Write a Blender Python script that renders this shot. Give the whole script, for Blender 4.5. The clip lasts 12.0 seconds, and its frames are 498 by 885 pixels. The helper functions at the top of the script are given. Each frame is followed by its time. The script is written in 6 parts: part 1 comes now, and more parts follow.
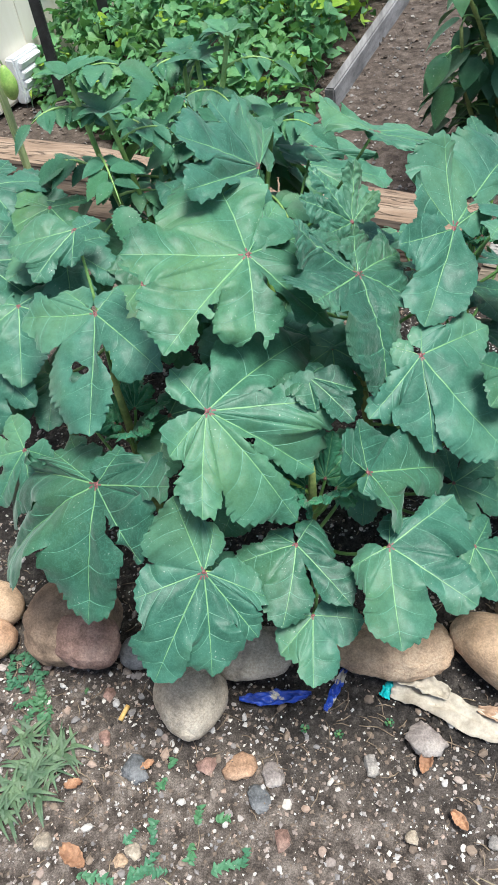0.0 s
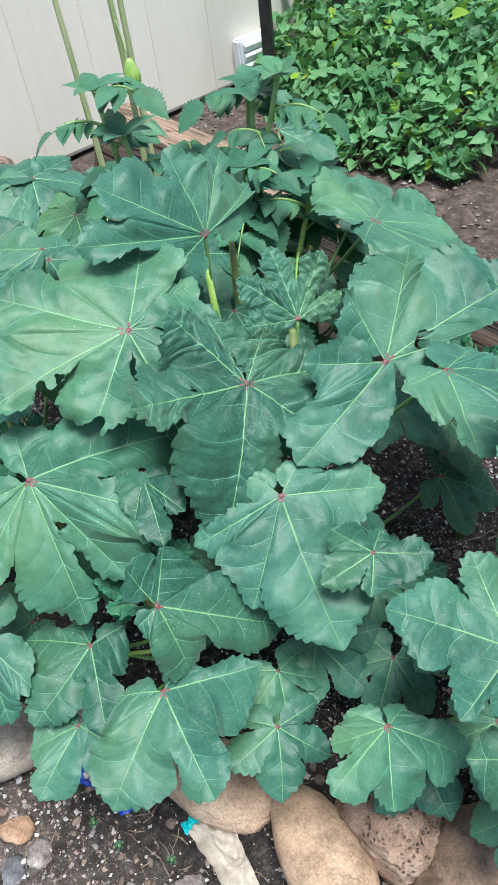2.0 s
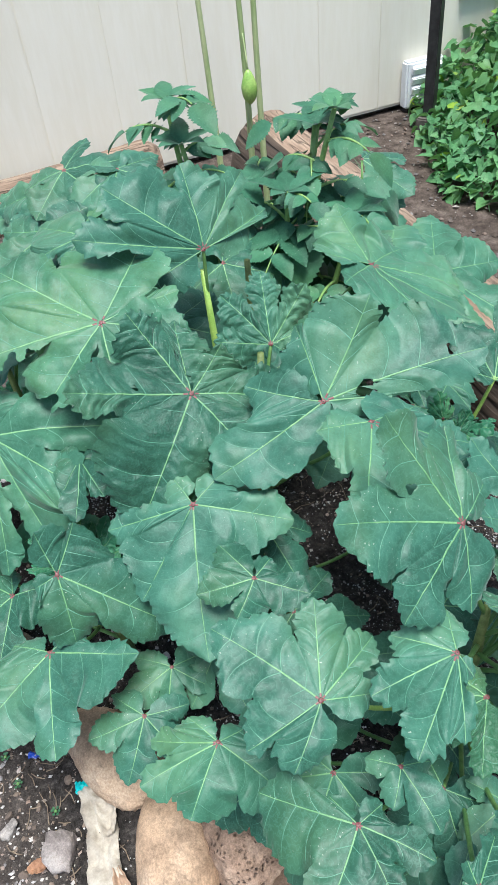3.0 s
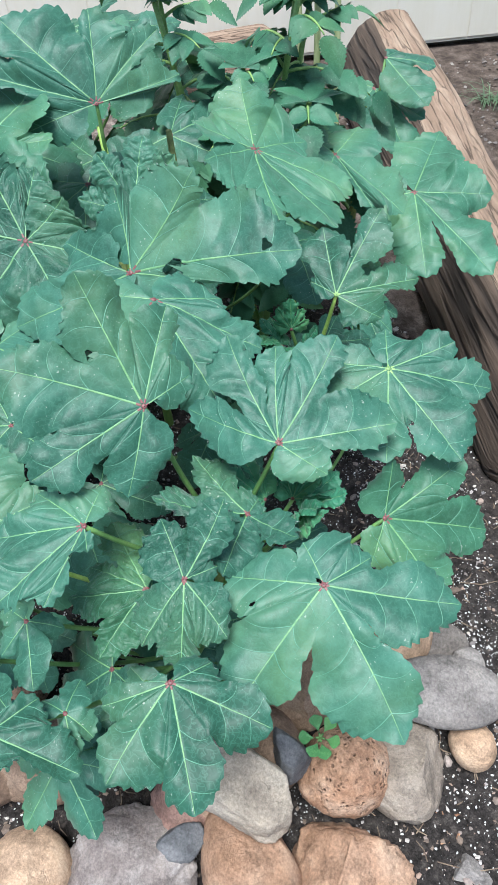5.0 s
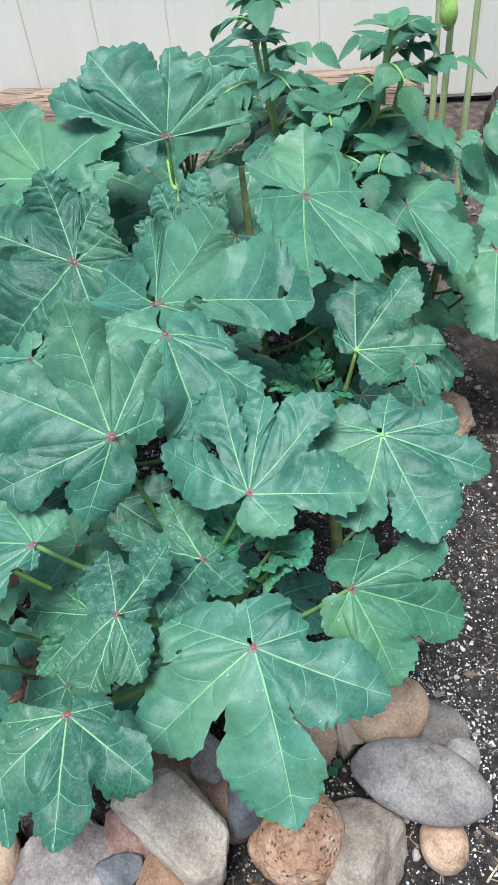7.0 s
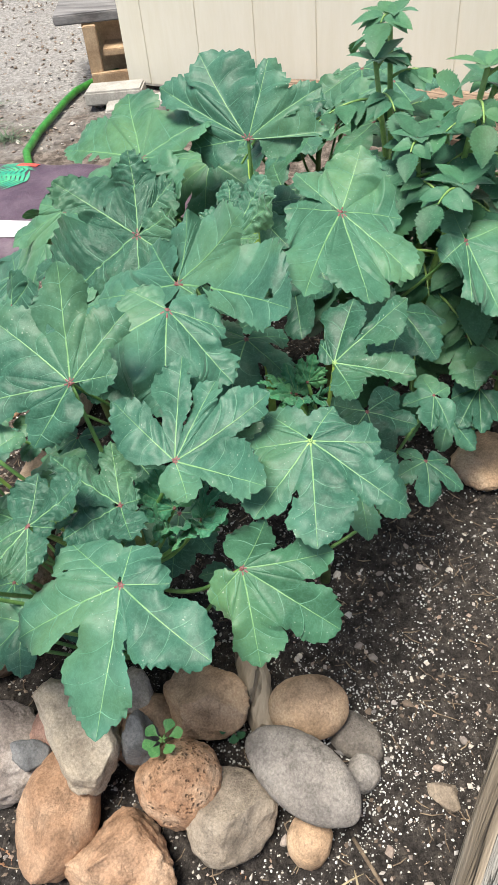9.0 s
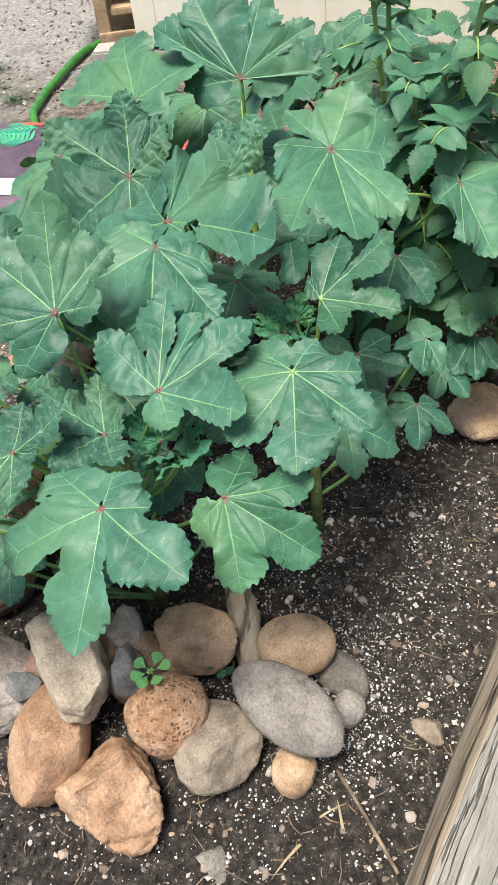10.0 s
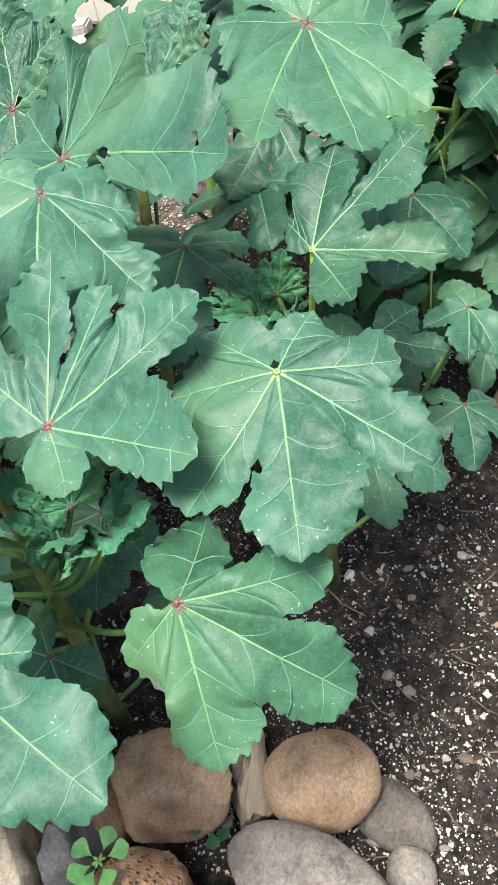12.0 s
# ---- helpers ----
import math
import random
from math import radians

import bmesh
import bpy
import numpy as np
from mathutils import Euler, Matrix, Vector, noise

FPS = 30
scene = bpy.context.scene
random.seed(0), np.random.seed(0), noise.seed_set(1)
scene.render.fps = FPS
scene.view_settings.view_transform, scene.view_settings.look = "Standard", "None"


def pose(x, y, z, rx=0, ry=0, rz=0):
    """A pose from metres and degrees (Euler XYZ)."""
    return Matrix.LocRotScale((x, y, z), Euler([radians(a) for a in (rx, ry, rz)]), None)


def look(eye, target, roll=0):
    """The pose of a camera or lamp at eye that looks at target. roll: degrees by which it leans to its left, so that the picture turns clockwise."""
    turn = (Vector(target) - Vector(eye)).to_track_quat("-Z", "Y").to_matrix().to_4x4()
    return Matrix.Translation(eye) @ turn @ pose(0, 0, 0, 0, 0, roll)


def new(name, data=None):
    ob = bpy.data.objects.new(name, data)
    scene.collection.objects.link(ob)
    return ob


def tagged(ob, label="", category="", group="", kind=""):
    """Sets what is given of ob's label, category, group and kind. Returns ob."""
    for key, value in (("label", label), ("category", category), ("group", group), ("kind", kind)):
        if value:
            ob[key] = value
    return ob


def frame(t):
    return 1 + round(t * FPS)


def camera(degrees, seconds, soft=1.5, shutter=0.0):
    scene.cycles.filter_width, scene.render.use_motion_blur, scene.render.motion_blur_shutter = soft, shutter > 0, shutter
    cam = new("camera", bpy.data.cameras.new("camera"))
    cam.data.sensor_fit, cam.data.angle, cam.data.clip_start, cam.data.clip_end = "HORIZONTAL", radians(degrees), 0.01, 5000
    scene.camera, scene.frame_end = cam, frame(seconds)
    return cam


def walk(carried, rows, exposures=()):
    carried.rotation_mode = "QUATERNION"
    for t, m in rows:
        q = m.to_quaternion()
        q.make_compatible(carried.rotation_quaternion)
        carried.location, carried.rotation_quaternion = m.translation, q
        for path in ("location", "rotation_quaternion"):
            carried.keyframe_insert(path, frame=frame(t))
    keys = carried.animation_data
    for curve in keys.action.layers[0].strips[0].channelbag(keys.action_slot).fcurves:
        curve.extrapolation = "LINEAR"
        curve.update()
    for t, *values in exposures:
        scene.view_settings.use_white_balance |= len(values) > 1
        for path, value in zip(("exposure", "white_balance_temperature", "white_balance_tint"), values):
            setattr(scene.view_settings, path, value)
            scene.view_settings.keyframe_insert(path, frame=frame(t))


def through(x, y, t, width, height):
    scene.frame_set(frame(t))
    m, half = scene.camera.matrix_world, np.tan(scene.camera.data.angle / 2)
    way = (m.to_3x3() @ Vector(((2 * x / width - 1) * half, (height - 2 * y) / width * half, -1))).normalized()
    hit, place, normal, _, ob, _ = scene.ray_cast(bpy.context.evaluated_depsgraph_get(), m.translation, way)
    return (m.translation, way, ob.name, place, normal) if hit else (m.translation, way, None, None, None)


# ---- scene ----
cam = camera(36.7, 12.0, 1.1)
PATH = [
    (0, (0.277, 0.115, 1.258), (-0.062, 1.462, -0.181), -10.1),
    (0.5, (0.376, 0.141, 1.257), (-0.078, 1.511, -0.128), -13.2),
    (1, (0.472, 0.24, 1.244), (-0.026, 1.614, -0.122), -11.0),
    (1.5, (0.585, 0.382, 1.235), (-0.062, 1.649, -0.172), -9.5),
    (2, (0.7, 0.476, 1.237), (-0.178, 1.595, -0.169), -8.9),
    (2.5, (0.862, 0.558, 1.254), (-0.231, 1.527, -0.112), -7.5),
    (2.7, (0.899, 0.591, 1.257), (-0.232, 1.526, -0.102), -7.0),
    (4.3, (1.094, 0.947, 1.187), (-0.181, 1.455, -0.268), -5.3),
    (4.5, (1.142, 0.994, 1.177), (-0.135, 1.474, -0.285), -4.8),
    (5, (1.213, 1.045, 1.158), (-0.078, 1.47, -0.308), -5.2),
    (5.5, (1.233, 1.064, 1.158), (-0.08, 1.453, -0.3), -6.3),
    (6, (1.244, 1.074, 1.163), (-0.096, 1.42, -0.28), -7.1),
    (6.5, (1.25, 1.106, 1.167), (-0.113, 1.399, -0.268), -6.9),
    (7, (1.235, 1.225, 1.16), (-0.19, 1.312, -0.24), -7.1),
    (7.2, (1.224, 1.288, 1.156), (-0.212, 1.276, -0.235), -7.6),
    (8.8, (1.298, 1.517, 1.191), (-0.113, 1.117, -0.17), -5.8),
    (9, (1.302, 1.525, 1.188), (-0.099, 1.118, -0.181), -6.2),
    (9.5, (1.314, 1.546, 1.166), (-0.051, 1.132, -0.235), -6.8),
    (10, (1.338, 1.571, 1.149), (-0.011, 1.13, -0.26), -7.2),
    (10.5, (1.341, 1.575, 1.15), (0.002, 1.128, -0.267), -6.4),
    (11, (1.262, 1.548, 1.085), (-0.057, 1.117, -0.354), -8.3),
    (11.5, (1.086, 1.494, 0.995), (-0.244, 1.088, -0.442), -12.6),
    (12, (1.041, 1.506, 0.893), (-0.323, 1.075, -0.505), -12.0),
]
EXPOSURES = [(0, 1.2, 6050, 5), (1, 1.2, 5850, 4), (2, 1.15, 5850, 7), (4.5, 1.16, 5750, 5.5), (5, 1.16, 5700, 7), (7, 1.16, 5650, 6.5), (9, 1.2, 6700, 7), (10.5, 1.2, 6750, 7), (12, 1.46, 6650, 8.5)]
walk(cam, [(t, look(eye, target, roll)) for t, eye, target, roll in PATH], EXPOSURES)

# ---- light: a bright hazy day, the bed in open shade ----
world = bpy.data.worlds.new("world")
scene.world = world
world.use_nodes = True
wt = world.node_tree
sky = wt.nodes.new("ShaderNodeTexSky")
sky.sky_type = "NISHITA"
sky.sun_disc = False
sky.sun_elevation, sky.sun_rotation = radians(74), radians(118)
sky.air_density, sky.dust_density = 1.0, 3.0
wt.links.new(sky.outputs[0], wt.nodes["Background"].inputs[0])
wt.nodes["Background"].inputs[1].default_value = 0.074
sun = new("sun", bpy.data.lights.new("sun", "SUN"))
sun.data.energy, sun.data.angle, sun.data.color = 2.8, radians(22), (1.0, 0.95, 0.87)
sun.matrix_world = look((1.4, -0.75, 5.5), (0, 0, 0))

# ---- materials ----


def nodes_of(name):
    mat = bpy.data.materials.new(name)
    mat.use_nodes = True
    nt = mat.node_tree
    return mat, nt, nt.nodes["Principled BSDF"]


def ramp(nt, fac, stops, spread=1.0):
    node = nt.nodes.new("ShaderNodeValToRGB")
    el = node.color_ramp.elements
    while len(el) < len(stops):
        el.new(0.5)
    for e, (p, c) in zip(el, stops):
        e.position, e.color = 0.5 + (p - 0.5) * spread, (*c, 1)
    nt.links.new(fac, node.inputs[0])
    return node.outputs[0]


def noise_node(nt, scale, detail=4.0, rough=0.55, space="Object", stretch=None):
    tc = nt.nodes.new("ShaderNodeTexCoord")
    vec = tc.outputs[space]
    if stretch:
        mp = nt.nodes.new("ShaderNodeMapping")
        mp.inputs["Scale"].default_value = stretch
        nt.links.new(vec, mp.inputs[0])
        vec = mp.outputs[0]
    node = nt.nodes.new("ShaderNodeTexNoise")
    node.inputs["Scale"].default_value = scale
    node.inputs["Detail"].default_value = detail
    node.inputs["Roughness"].default_value = rough
    nt.links.new(vec, node.inputs["Vector"])
    return node.outputs["Fac"]


def mix(nt, fac, a, b, mode="MIX"):
    node = nt.nodes.new("ShaderNodeMix")
    node.data_type, node.blend_type = "RGBA", mode
    for sock, val in ((node.inputs[0], fac), (node.inputs[6], a), (node.inputs[7], b)):
        if isinstance(val, (int, float)):
            sock.default_value = val
        elif isinstance(val, tuple):
            sock.default_value = (*val, 1)
        else:
            nt.links.new(val, sock)
    return node.outputs[2]


def bump(nt, bsdf, height, strength, distance):
    node = nt.nodes.new("ShaderNodeBump")
    node.inputs["Strength"].default_value = strength
    node.inputs["Distance"].default_value = distance
    nt.links.new(height, node.inputs["Height"])
    nt.links.new(node.outputs[0], bsdf.inputs["Normal"])


def random_of(nt, island=False):
    if island:
        return nt.nodes.new("ShaderNodeNewGeometry").outputs["Random Per Island"]
    return nt.nodes.new("ShaderNodeObjectInfo").outputs["Random"]


def plain(name, stops, scale=20.0, rough=0.7, metal=0.0, bumps=(60.0, 0.3, 0.004), detail=5.0, space="Object", stretch=None, island=None, grain=0.2, spread=0.62, finer=9.0):
    """A two-scale mottled surface; island varies it piece by piece."""
    mat, nt, b = nodes_of(name)
    col = ramp(nt, noise_node(nt, scale, detail, 0.6, space, stretch), stops, spread)
    fine = noise_node(nt, scale * finer, 6.0, 0.7, space, stretch)
    col = mix(nt, grain, col, ramp(nt, fine, [(0.38, (0.2, 0.2, 0.2)), (0.62, (0.85, 0.85, 0.85))]), "OVERLAY")
    if island:
        col = mix(nt, 1.0, col, ramp(nt, random_of(nt, island == "island"), [(0.0, (0.72, 0.72, 0.72)), (1.0, (1.0, 1.0, 1.0))]), "MULTIPLY")
    nt.links.new(col, b.inputs["Base Color"])
    b.inputs["Roughness"].default_value, b.inputs["Metallic"].default_value = rough, metal
    if bumps:
        bump(nt, b, noise_node(nt, bumps[0], 9.0, 0.72, space, stretch), bumps[1], bumps[2])
    return mat


def leaf_material(name, dark, mid, light, rough=0.5, through=0.10, cells=105.0, quilt=0.5):
    """Leaf blade: mottled green, a net of small raised cells between the veins, some light coming through."""
    mat, nt, b = nodes_of(name)
    col = ramp(nt, noise_node(nt, 7.0, 5.0, 0.6), [(0.25, dark), (0.5, mid), (0.78, light)], 0.6)
    warm = ramp(nt, noise_node(nt, 5.5, 3.0, 0.55), [(0.48, (0, 0, 0)), (0.68, (0.55, 0.55, 0.55))])
    col = mix(nt, warm, col, (mid[0] * 1.75, mid[1] * 1.12, mid[2] * 0.62))
    mottle = ramp(nt, noise_node(nt, 95.0, 8.0, 0.75), [(0.36, (0.74, 0.76, 0.76)), (0.5, (1, 1, 1)), (0.64, (1.22, 1.18, 1.2))])
    col = mix(nt, 0.55, col, mottle, "MULTIPLY")
    tint = ramp(nt, random_of(nt), [(0.0, (0.62, 0.70, 0.68)), (0.35, (0.92, 0.93, 0.96)), (0.7, (1.22, 1.14, 1.20)), (0.9, (1.30, 1.20, 1.12)), (1.0, (1.18, 1.10, 0.84))])
    col = mix(nt, 1.0, col, tint, "MULTIPLY")
    tc = nt.nodes.new("ShaderNodeTexCoord")
    vor = nt.nodes.new("ShaderNodeTexVoronoi")
    vor.feature = "DISTANCE_TO_EDGE"
    vor.inputs["Scale"].default_value = cells
    warp = nt.nodes.new("ShaderNodeTexNoise")
    warp.inputs["Scale"].default_value = 90.0
    nt.links.new(tc.outputs["Object"], warp.inputs["Vector"])
    vec = mix(nt, 0.03, tc.outputs["Object"], warp.outputs["Color"])
    nt.links.new(vec, vor.inputs["Vector"])
    net = ramp(nt, vor.outputs["Distance"], [(0.0, (1, 1, 1)), (0.085, (0, 0, 0))])
    col = mix(nt, mix(nt, 0.34, (0, 0, 0), net), col, (light[0] * 1.25, light[1] * 1.15, light[2] * 1.15))
    speck = ramp(nt, noise_node(nt, 330.0, 1.0, 0.4), [(0.72, (0, 0, 0)), (0.75, (1, 1, 1))])
    patch = ramp(nt, noise_node(nt, 14.0, 2.0, 0.5), [(0.47, (0, 0, 0)), (0.62, (0.6, 0.6, 0.6))])
    col = mix(nt, mix(nt, 1.0, speck, patch, "MULTIPLY"), col, (0.45, 0.52, 0.42))
    nt.links.new(col, b.inputs["Base Color"])
    b.inputs["Roughness"].default_value = rough
    b.inputs["Specular IOR Level"].default_value = 0.30
    b.inputs["Sheen Weight"].default_value = 0.26
    b.inputs["Sheen Roughness"].default_value = 0.4
    b.inputs["Sheen Tint"].default_value = (0.82, 0.96, 0.88, 1)
    height = mix(nt, 0.5, vor.outputs["Distance"], noise_node(nt, 70.0, 4.0, 0.6))
    bump(nt, b, height, quilt * 0.32, 0.003)
    tl = nt.nodes.new("ShaderNodeBsdfTranslucent")
    nt.links.new(mix(nt, 0.5, col, (0.16, 0.34, 0.03)), tl.inputs["Color"])
    ms = nt.nodes.new("ShaderNodeMixShader")
    ms.inputs[0].default_value = through
    nt.links.new(b.outputs[0], ms.inputs[1])
    nt.links.new(tl.outputs[0], ms.inputs[2])
    nt.links.new(ms.outputs[0], nt.nodes["Material Output"].inputs["Surface"])
    return mat


LEAF = leaf_material("okra_leaf_green", (0.023, 0.085, 0.053), (0.042, 0.138, 0.089), (0.076, 0.207, 0.139), rough=0.47)
LEAF_QUILTED = leaf_material("quilted_leaf_green", (0.021, 0.079, 0.049), (0.039, 0.128, 0.082), (0.070, 0.192, 0.127), rough=0.46, cells=135.0, quilt=2.2)
LEAF_YOUNG = leaf_material("young_leaf_green", (0.026, 0.13, 0.068), (0.042, 0.185, 0.10), (0.075, 0.25, 0.13), cells=150.0, quilt=0.9)
LEAF_BUSH = leaf_material("bush_leaf_green", (0.022, 0.090, 0.048), (0.038, 0.136, 0.074), (0.068, 0.195, 0.108), rough=0.55)
LEAF_VINE = leaf_material("vine_leaf_green", (0.080, 0.225, 0.095), (0.13, 0.325, 0.14), (0.21, 0.45, 0.18), through=0.3)
VEIN_SIDE = plain("fine_leaf_vein", [(0.3, (0.072, 0.205, 0.128)), (0.7, (0.10, 0.26, 0.16))], 30, 0.5, bumps=None)
VEIN = plain("leaf_vein", [(0.3, (0.11, 0.26, 0.11)), (0.7, (0.17, 0.34, 0.14))], 30, 0.5, bumps=None)
KNOT = plain("red_leaf_joint", [(0.3, (0.15, 0.045, 0.05)), (0.7, (0.20, 0.085, 0.075))], 200, 0.5, bumps=None)
PALE_JOINT = plain("pale_leaf_joint", [(0.3, (0.18, 0.32, 0.10)), (0.7, (0.26, 0.42, 0.14))], 200, 0.5, bumps=None)
STALK = plain("green_stalk", [(0.3, (0.085, 0.20, 0.055)), (0.7, (0.15, 0.29, 0.085))], 40, 0.45, bumps=(150, 0.2, 0.002))
STEM = plain("woody_green_stem", [(0.3, (0.10, 0.14, 0.04)), (0.7, (0.20, 0.25, 0.08))], 50, 0.6)
BRIGHT_STALK = plain("bright_yellow_green_stalk", [(0.3, (0.26, 0.44, 0.09)), (0.7, (0.38, 0.55, 0.13))], 40, 0.45, bumps=(150, 0.2, 0.002))


def stone_material(name, dark, mid, light, scale=10.0, pits=0.0, rough=0.85):
    """Field stone: slow colour drift, stains, pale dust, faint cracks and a grainy, chipped skin."""
    mat, nt, b = nodes_of(name)
    col = ramp(nt, noise_node(nt, scale, 5.0, 0.55), [(0.25, dark), (0.5, mid), (0.75, light)], 0.8)
    stain = ramp(nt, noise_node(nt, scale * 2.6, 10.0, 0.72), [(0.32, (0.42, 0.42, 0.42)), (0.5, (1, 1, 1)), (0.68, (1.22, 1.2, 1.16))])
    col = mix(nt, 0.8, col, stain, "MULTIPLY")
    grain = noise_node(nt, 260.0, 6.0, 0.75)
    col = mix(nt, 0.42, col, ramp(nt, grain, [(0.36, (0.2, 0.2, 0.2)), (0.64, (0.85, 0.85, 0.85))]), "OVERLAY")
    tint = ramp(nt, random_of(nt), [(0.0, (0.84, 0.82, 0.80)), (0.5, (1.0, 1.0, 1.0)), (1.0, (1.12, 1.08, 1.04))])
    col = mix(nt, 1.0, col, tint, "MULTIPLY")
    lines = noise_node(nt, scale * 1.3, 4.0, 0.6)
    crack = ramp(nt, lines, [(0.488, (1, 1, 1)), (0.497, (0.35, 0.35, 0.35)), (0.503, (0.35, 0.35, 0.35)), (0.512, (1, 1, 1))])
    where = ramp(nt, noise_node(nt, scale * 1.9, 2.0, 0.5), [(0.52, (1, 1, 1)), (0.6, (0, 0, 0))])
    crack = mix(nt, where, crack, (1, 1, 1))
    col = mix(nt, 0.28, col, crack, "MULTIPLY")
    height = mix(nt, 0.15, noise_node(nt, scale * 3.5, 12.0, 0.74), crack)
    if pits:
        vor = nt.nodes.new("ShaderNodeTexVoronoi")
        vor.inputs["Scale"].default_value = 150.0
        tc = nt.nodes.new("ShaderNodeTexCoord")
        nt.links.new(tc.outputs["Object"], vor.inputs["Vector"])
        pit = ramp(nt, vor.outputs["Distance"], [(0.10, (0, 0, 0)), (0.42, (1, 1, 1))])
        some = ramp(nt, noise_node(nt, 45.0, 3.0, 0.6), [(0.46, (0, 0, 0)), (0.56, (1, 1, 1))])
        pit = mix(nt, some, pit, (1, 1, 1))
        col = mix(nt, pits, col, pit, "MULTIPLY")
        height = mix(nt, 0.5, height, pit)
    nt.links.new(col, b.inputs["Base Color"])
    b.inputs["Roughness"].default_value = rough
    b.inputs["Specular IOR Level"].default_value = 0.3
    bump(nt, b, height, 0.9, 0.012)
    return mat

# ---- building helpers ----


def mesh_object(name, verts, faces, mats, index=None, smooth=True):
    me = bpy.data.meshes.new(name)
    me.from_pydata([tuple(v) for v in verts], [], [tuple(f) for f in faces])
    for m in mats:
        me.materials.append(m)
    if index is not None:
        me.polygons.foreach_set("material_index", list(index))
    me.polygons.foreach_set("use_smooth", [smooth] * len(me.polygons))
    me.update()
    return new(name, me)


def under(ob, parent, label=""):
    """Makes ob a part of parent; ob's vertices are given in world metres."""
    ob.parent = parent
    ob.matrix_parent_inverse = Matrix.Translation(parent.matrix_world.translation).inverted() if parent.type == "EMPTY" else Matrix()
    if label:
        ob["label"] = label
    return ob


def root(name, at, label, category, group="", kind=""):
    ob = new(name)
    ob.empty_display_size = 0.05
    ob.location = at
    ob.matrix_world = Matrix.Translation(at)
    return tagged(ob, label, category, group, kind)


def tube_data(points, radii, sides=8, start=0):
    """Rings round a line of points; closed at both ends."""
    pts = [Vector(p) for p in points]
    verts, faces = [], []
    side = None
    for i, p in enumerate(pts):
        d = (pts[min(i + 1, len(pts) - 1)] - pts[max(i - 1, 0)]).normalized()
        if side is None:
            side = d.orthogonal().normalized()
        side = (side - d * side.dot(d)).normalized()
        other = d.cross(side)
        for k in range(sides):
            a = 2 * math.pi * k / sides
            verts.append(p + radii[i] * (math.cos(a) * side + math.sin(a) * other))
    n = len(pts)
    for i in range(n - 1):
        for k in range(sides):
            a, b = i * sides + k, i * sides + (k + 1) % sides
            faces.append([start + v for v in (a, b, b + sides, a + sides)])
    faces.append([start + k for k in reversed(range(sides))])
    faces.append([start + (n - 1) * sides + k for k in range(sides)])
    return verts, faces


def tube(name, points, radii, mat, sides=8):
    v, f = tube_data(points, radii, sides)
    return mesh_object(name, v, f, [mat])


def bent(a, b, lift, n=10, swing=(0, 0, 0)):
    """Points on a bow from a to b, raised by lift in the middle."""
    a, b, c = Vector(a), Vector(b), Vector(swing)
    return [a.lerp(b, i / n) + (Vector((0, 0, lift)) + c) * math.sin(math.pi * i / n) for i in range(n + 1)]


def part(name, bm, mat, parent, label="", smooth=False):
    me = bpy.data.meshes.new(name)
    bm.to_mesh(me)
    bm.free()
    me.materials.append(mat)
    me.polygons.foreach_set("use_smooth", [smooth] * len(me.polygons))
    ob = new(name, me)
    return under(ob, parent, label) if parent else ob


def box_bm(size, at=(0, 0, 0), turn=0.0, bevel=0.0, tilt=(0, 0)):
    bm = bmesh.new()
    bmesh.ops.create_cube(bm, size=1.0, matrix=pose(*at, tilt[0], tilt[1], turn) @ Matrix.Diagonal((*size, 1)))
    if bevel:
        bmesh.ops.bevel(bm, geom=bm.edges[:], offset=bevel, segments=2, affect="EDGES")
    return bm


# ---- leaves ----


def lobe_gaps(lobes, notch):
    """The notches before, between and after the lobes of a leaf: angle and distance from the joint."""
    gaps = [(lobes[0][0] - 34, 0.16 * lobes[0][1])]
    for (a, la, _), (b, lb, _) in zip(lobes, lobes[1:]):
        g = b - a
        deep = min(0.62, notch * min(1.0, max(0.0, (g - 12) / 40)))
        gaps.append((a + g * la / (la + lb), min(la, lb) * (0.97 - deep)))
    return gaps + [(lobes[-1][0] + 34, 0.16 * lobes[-1][1])]


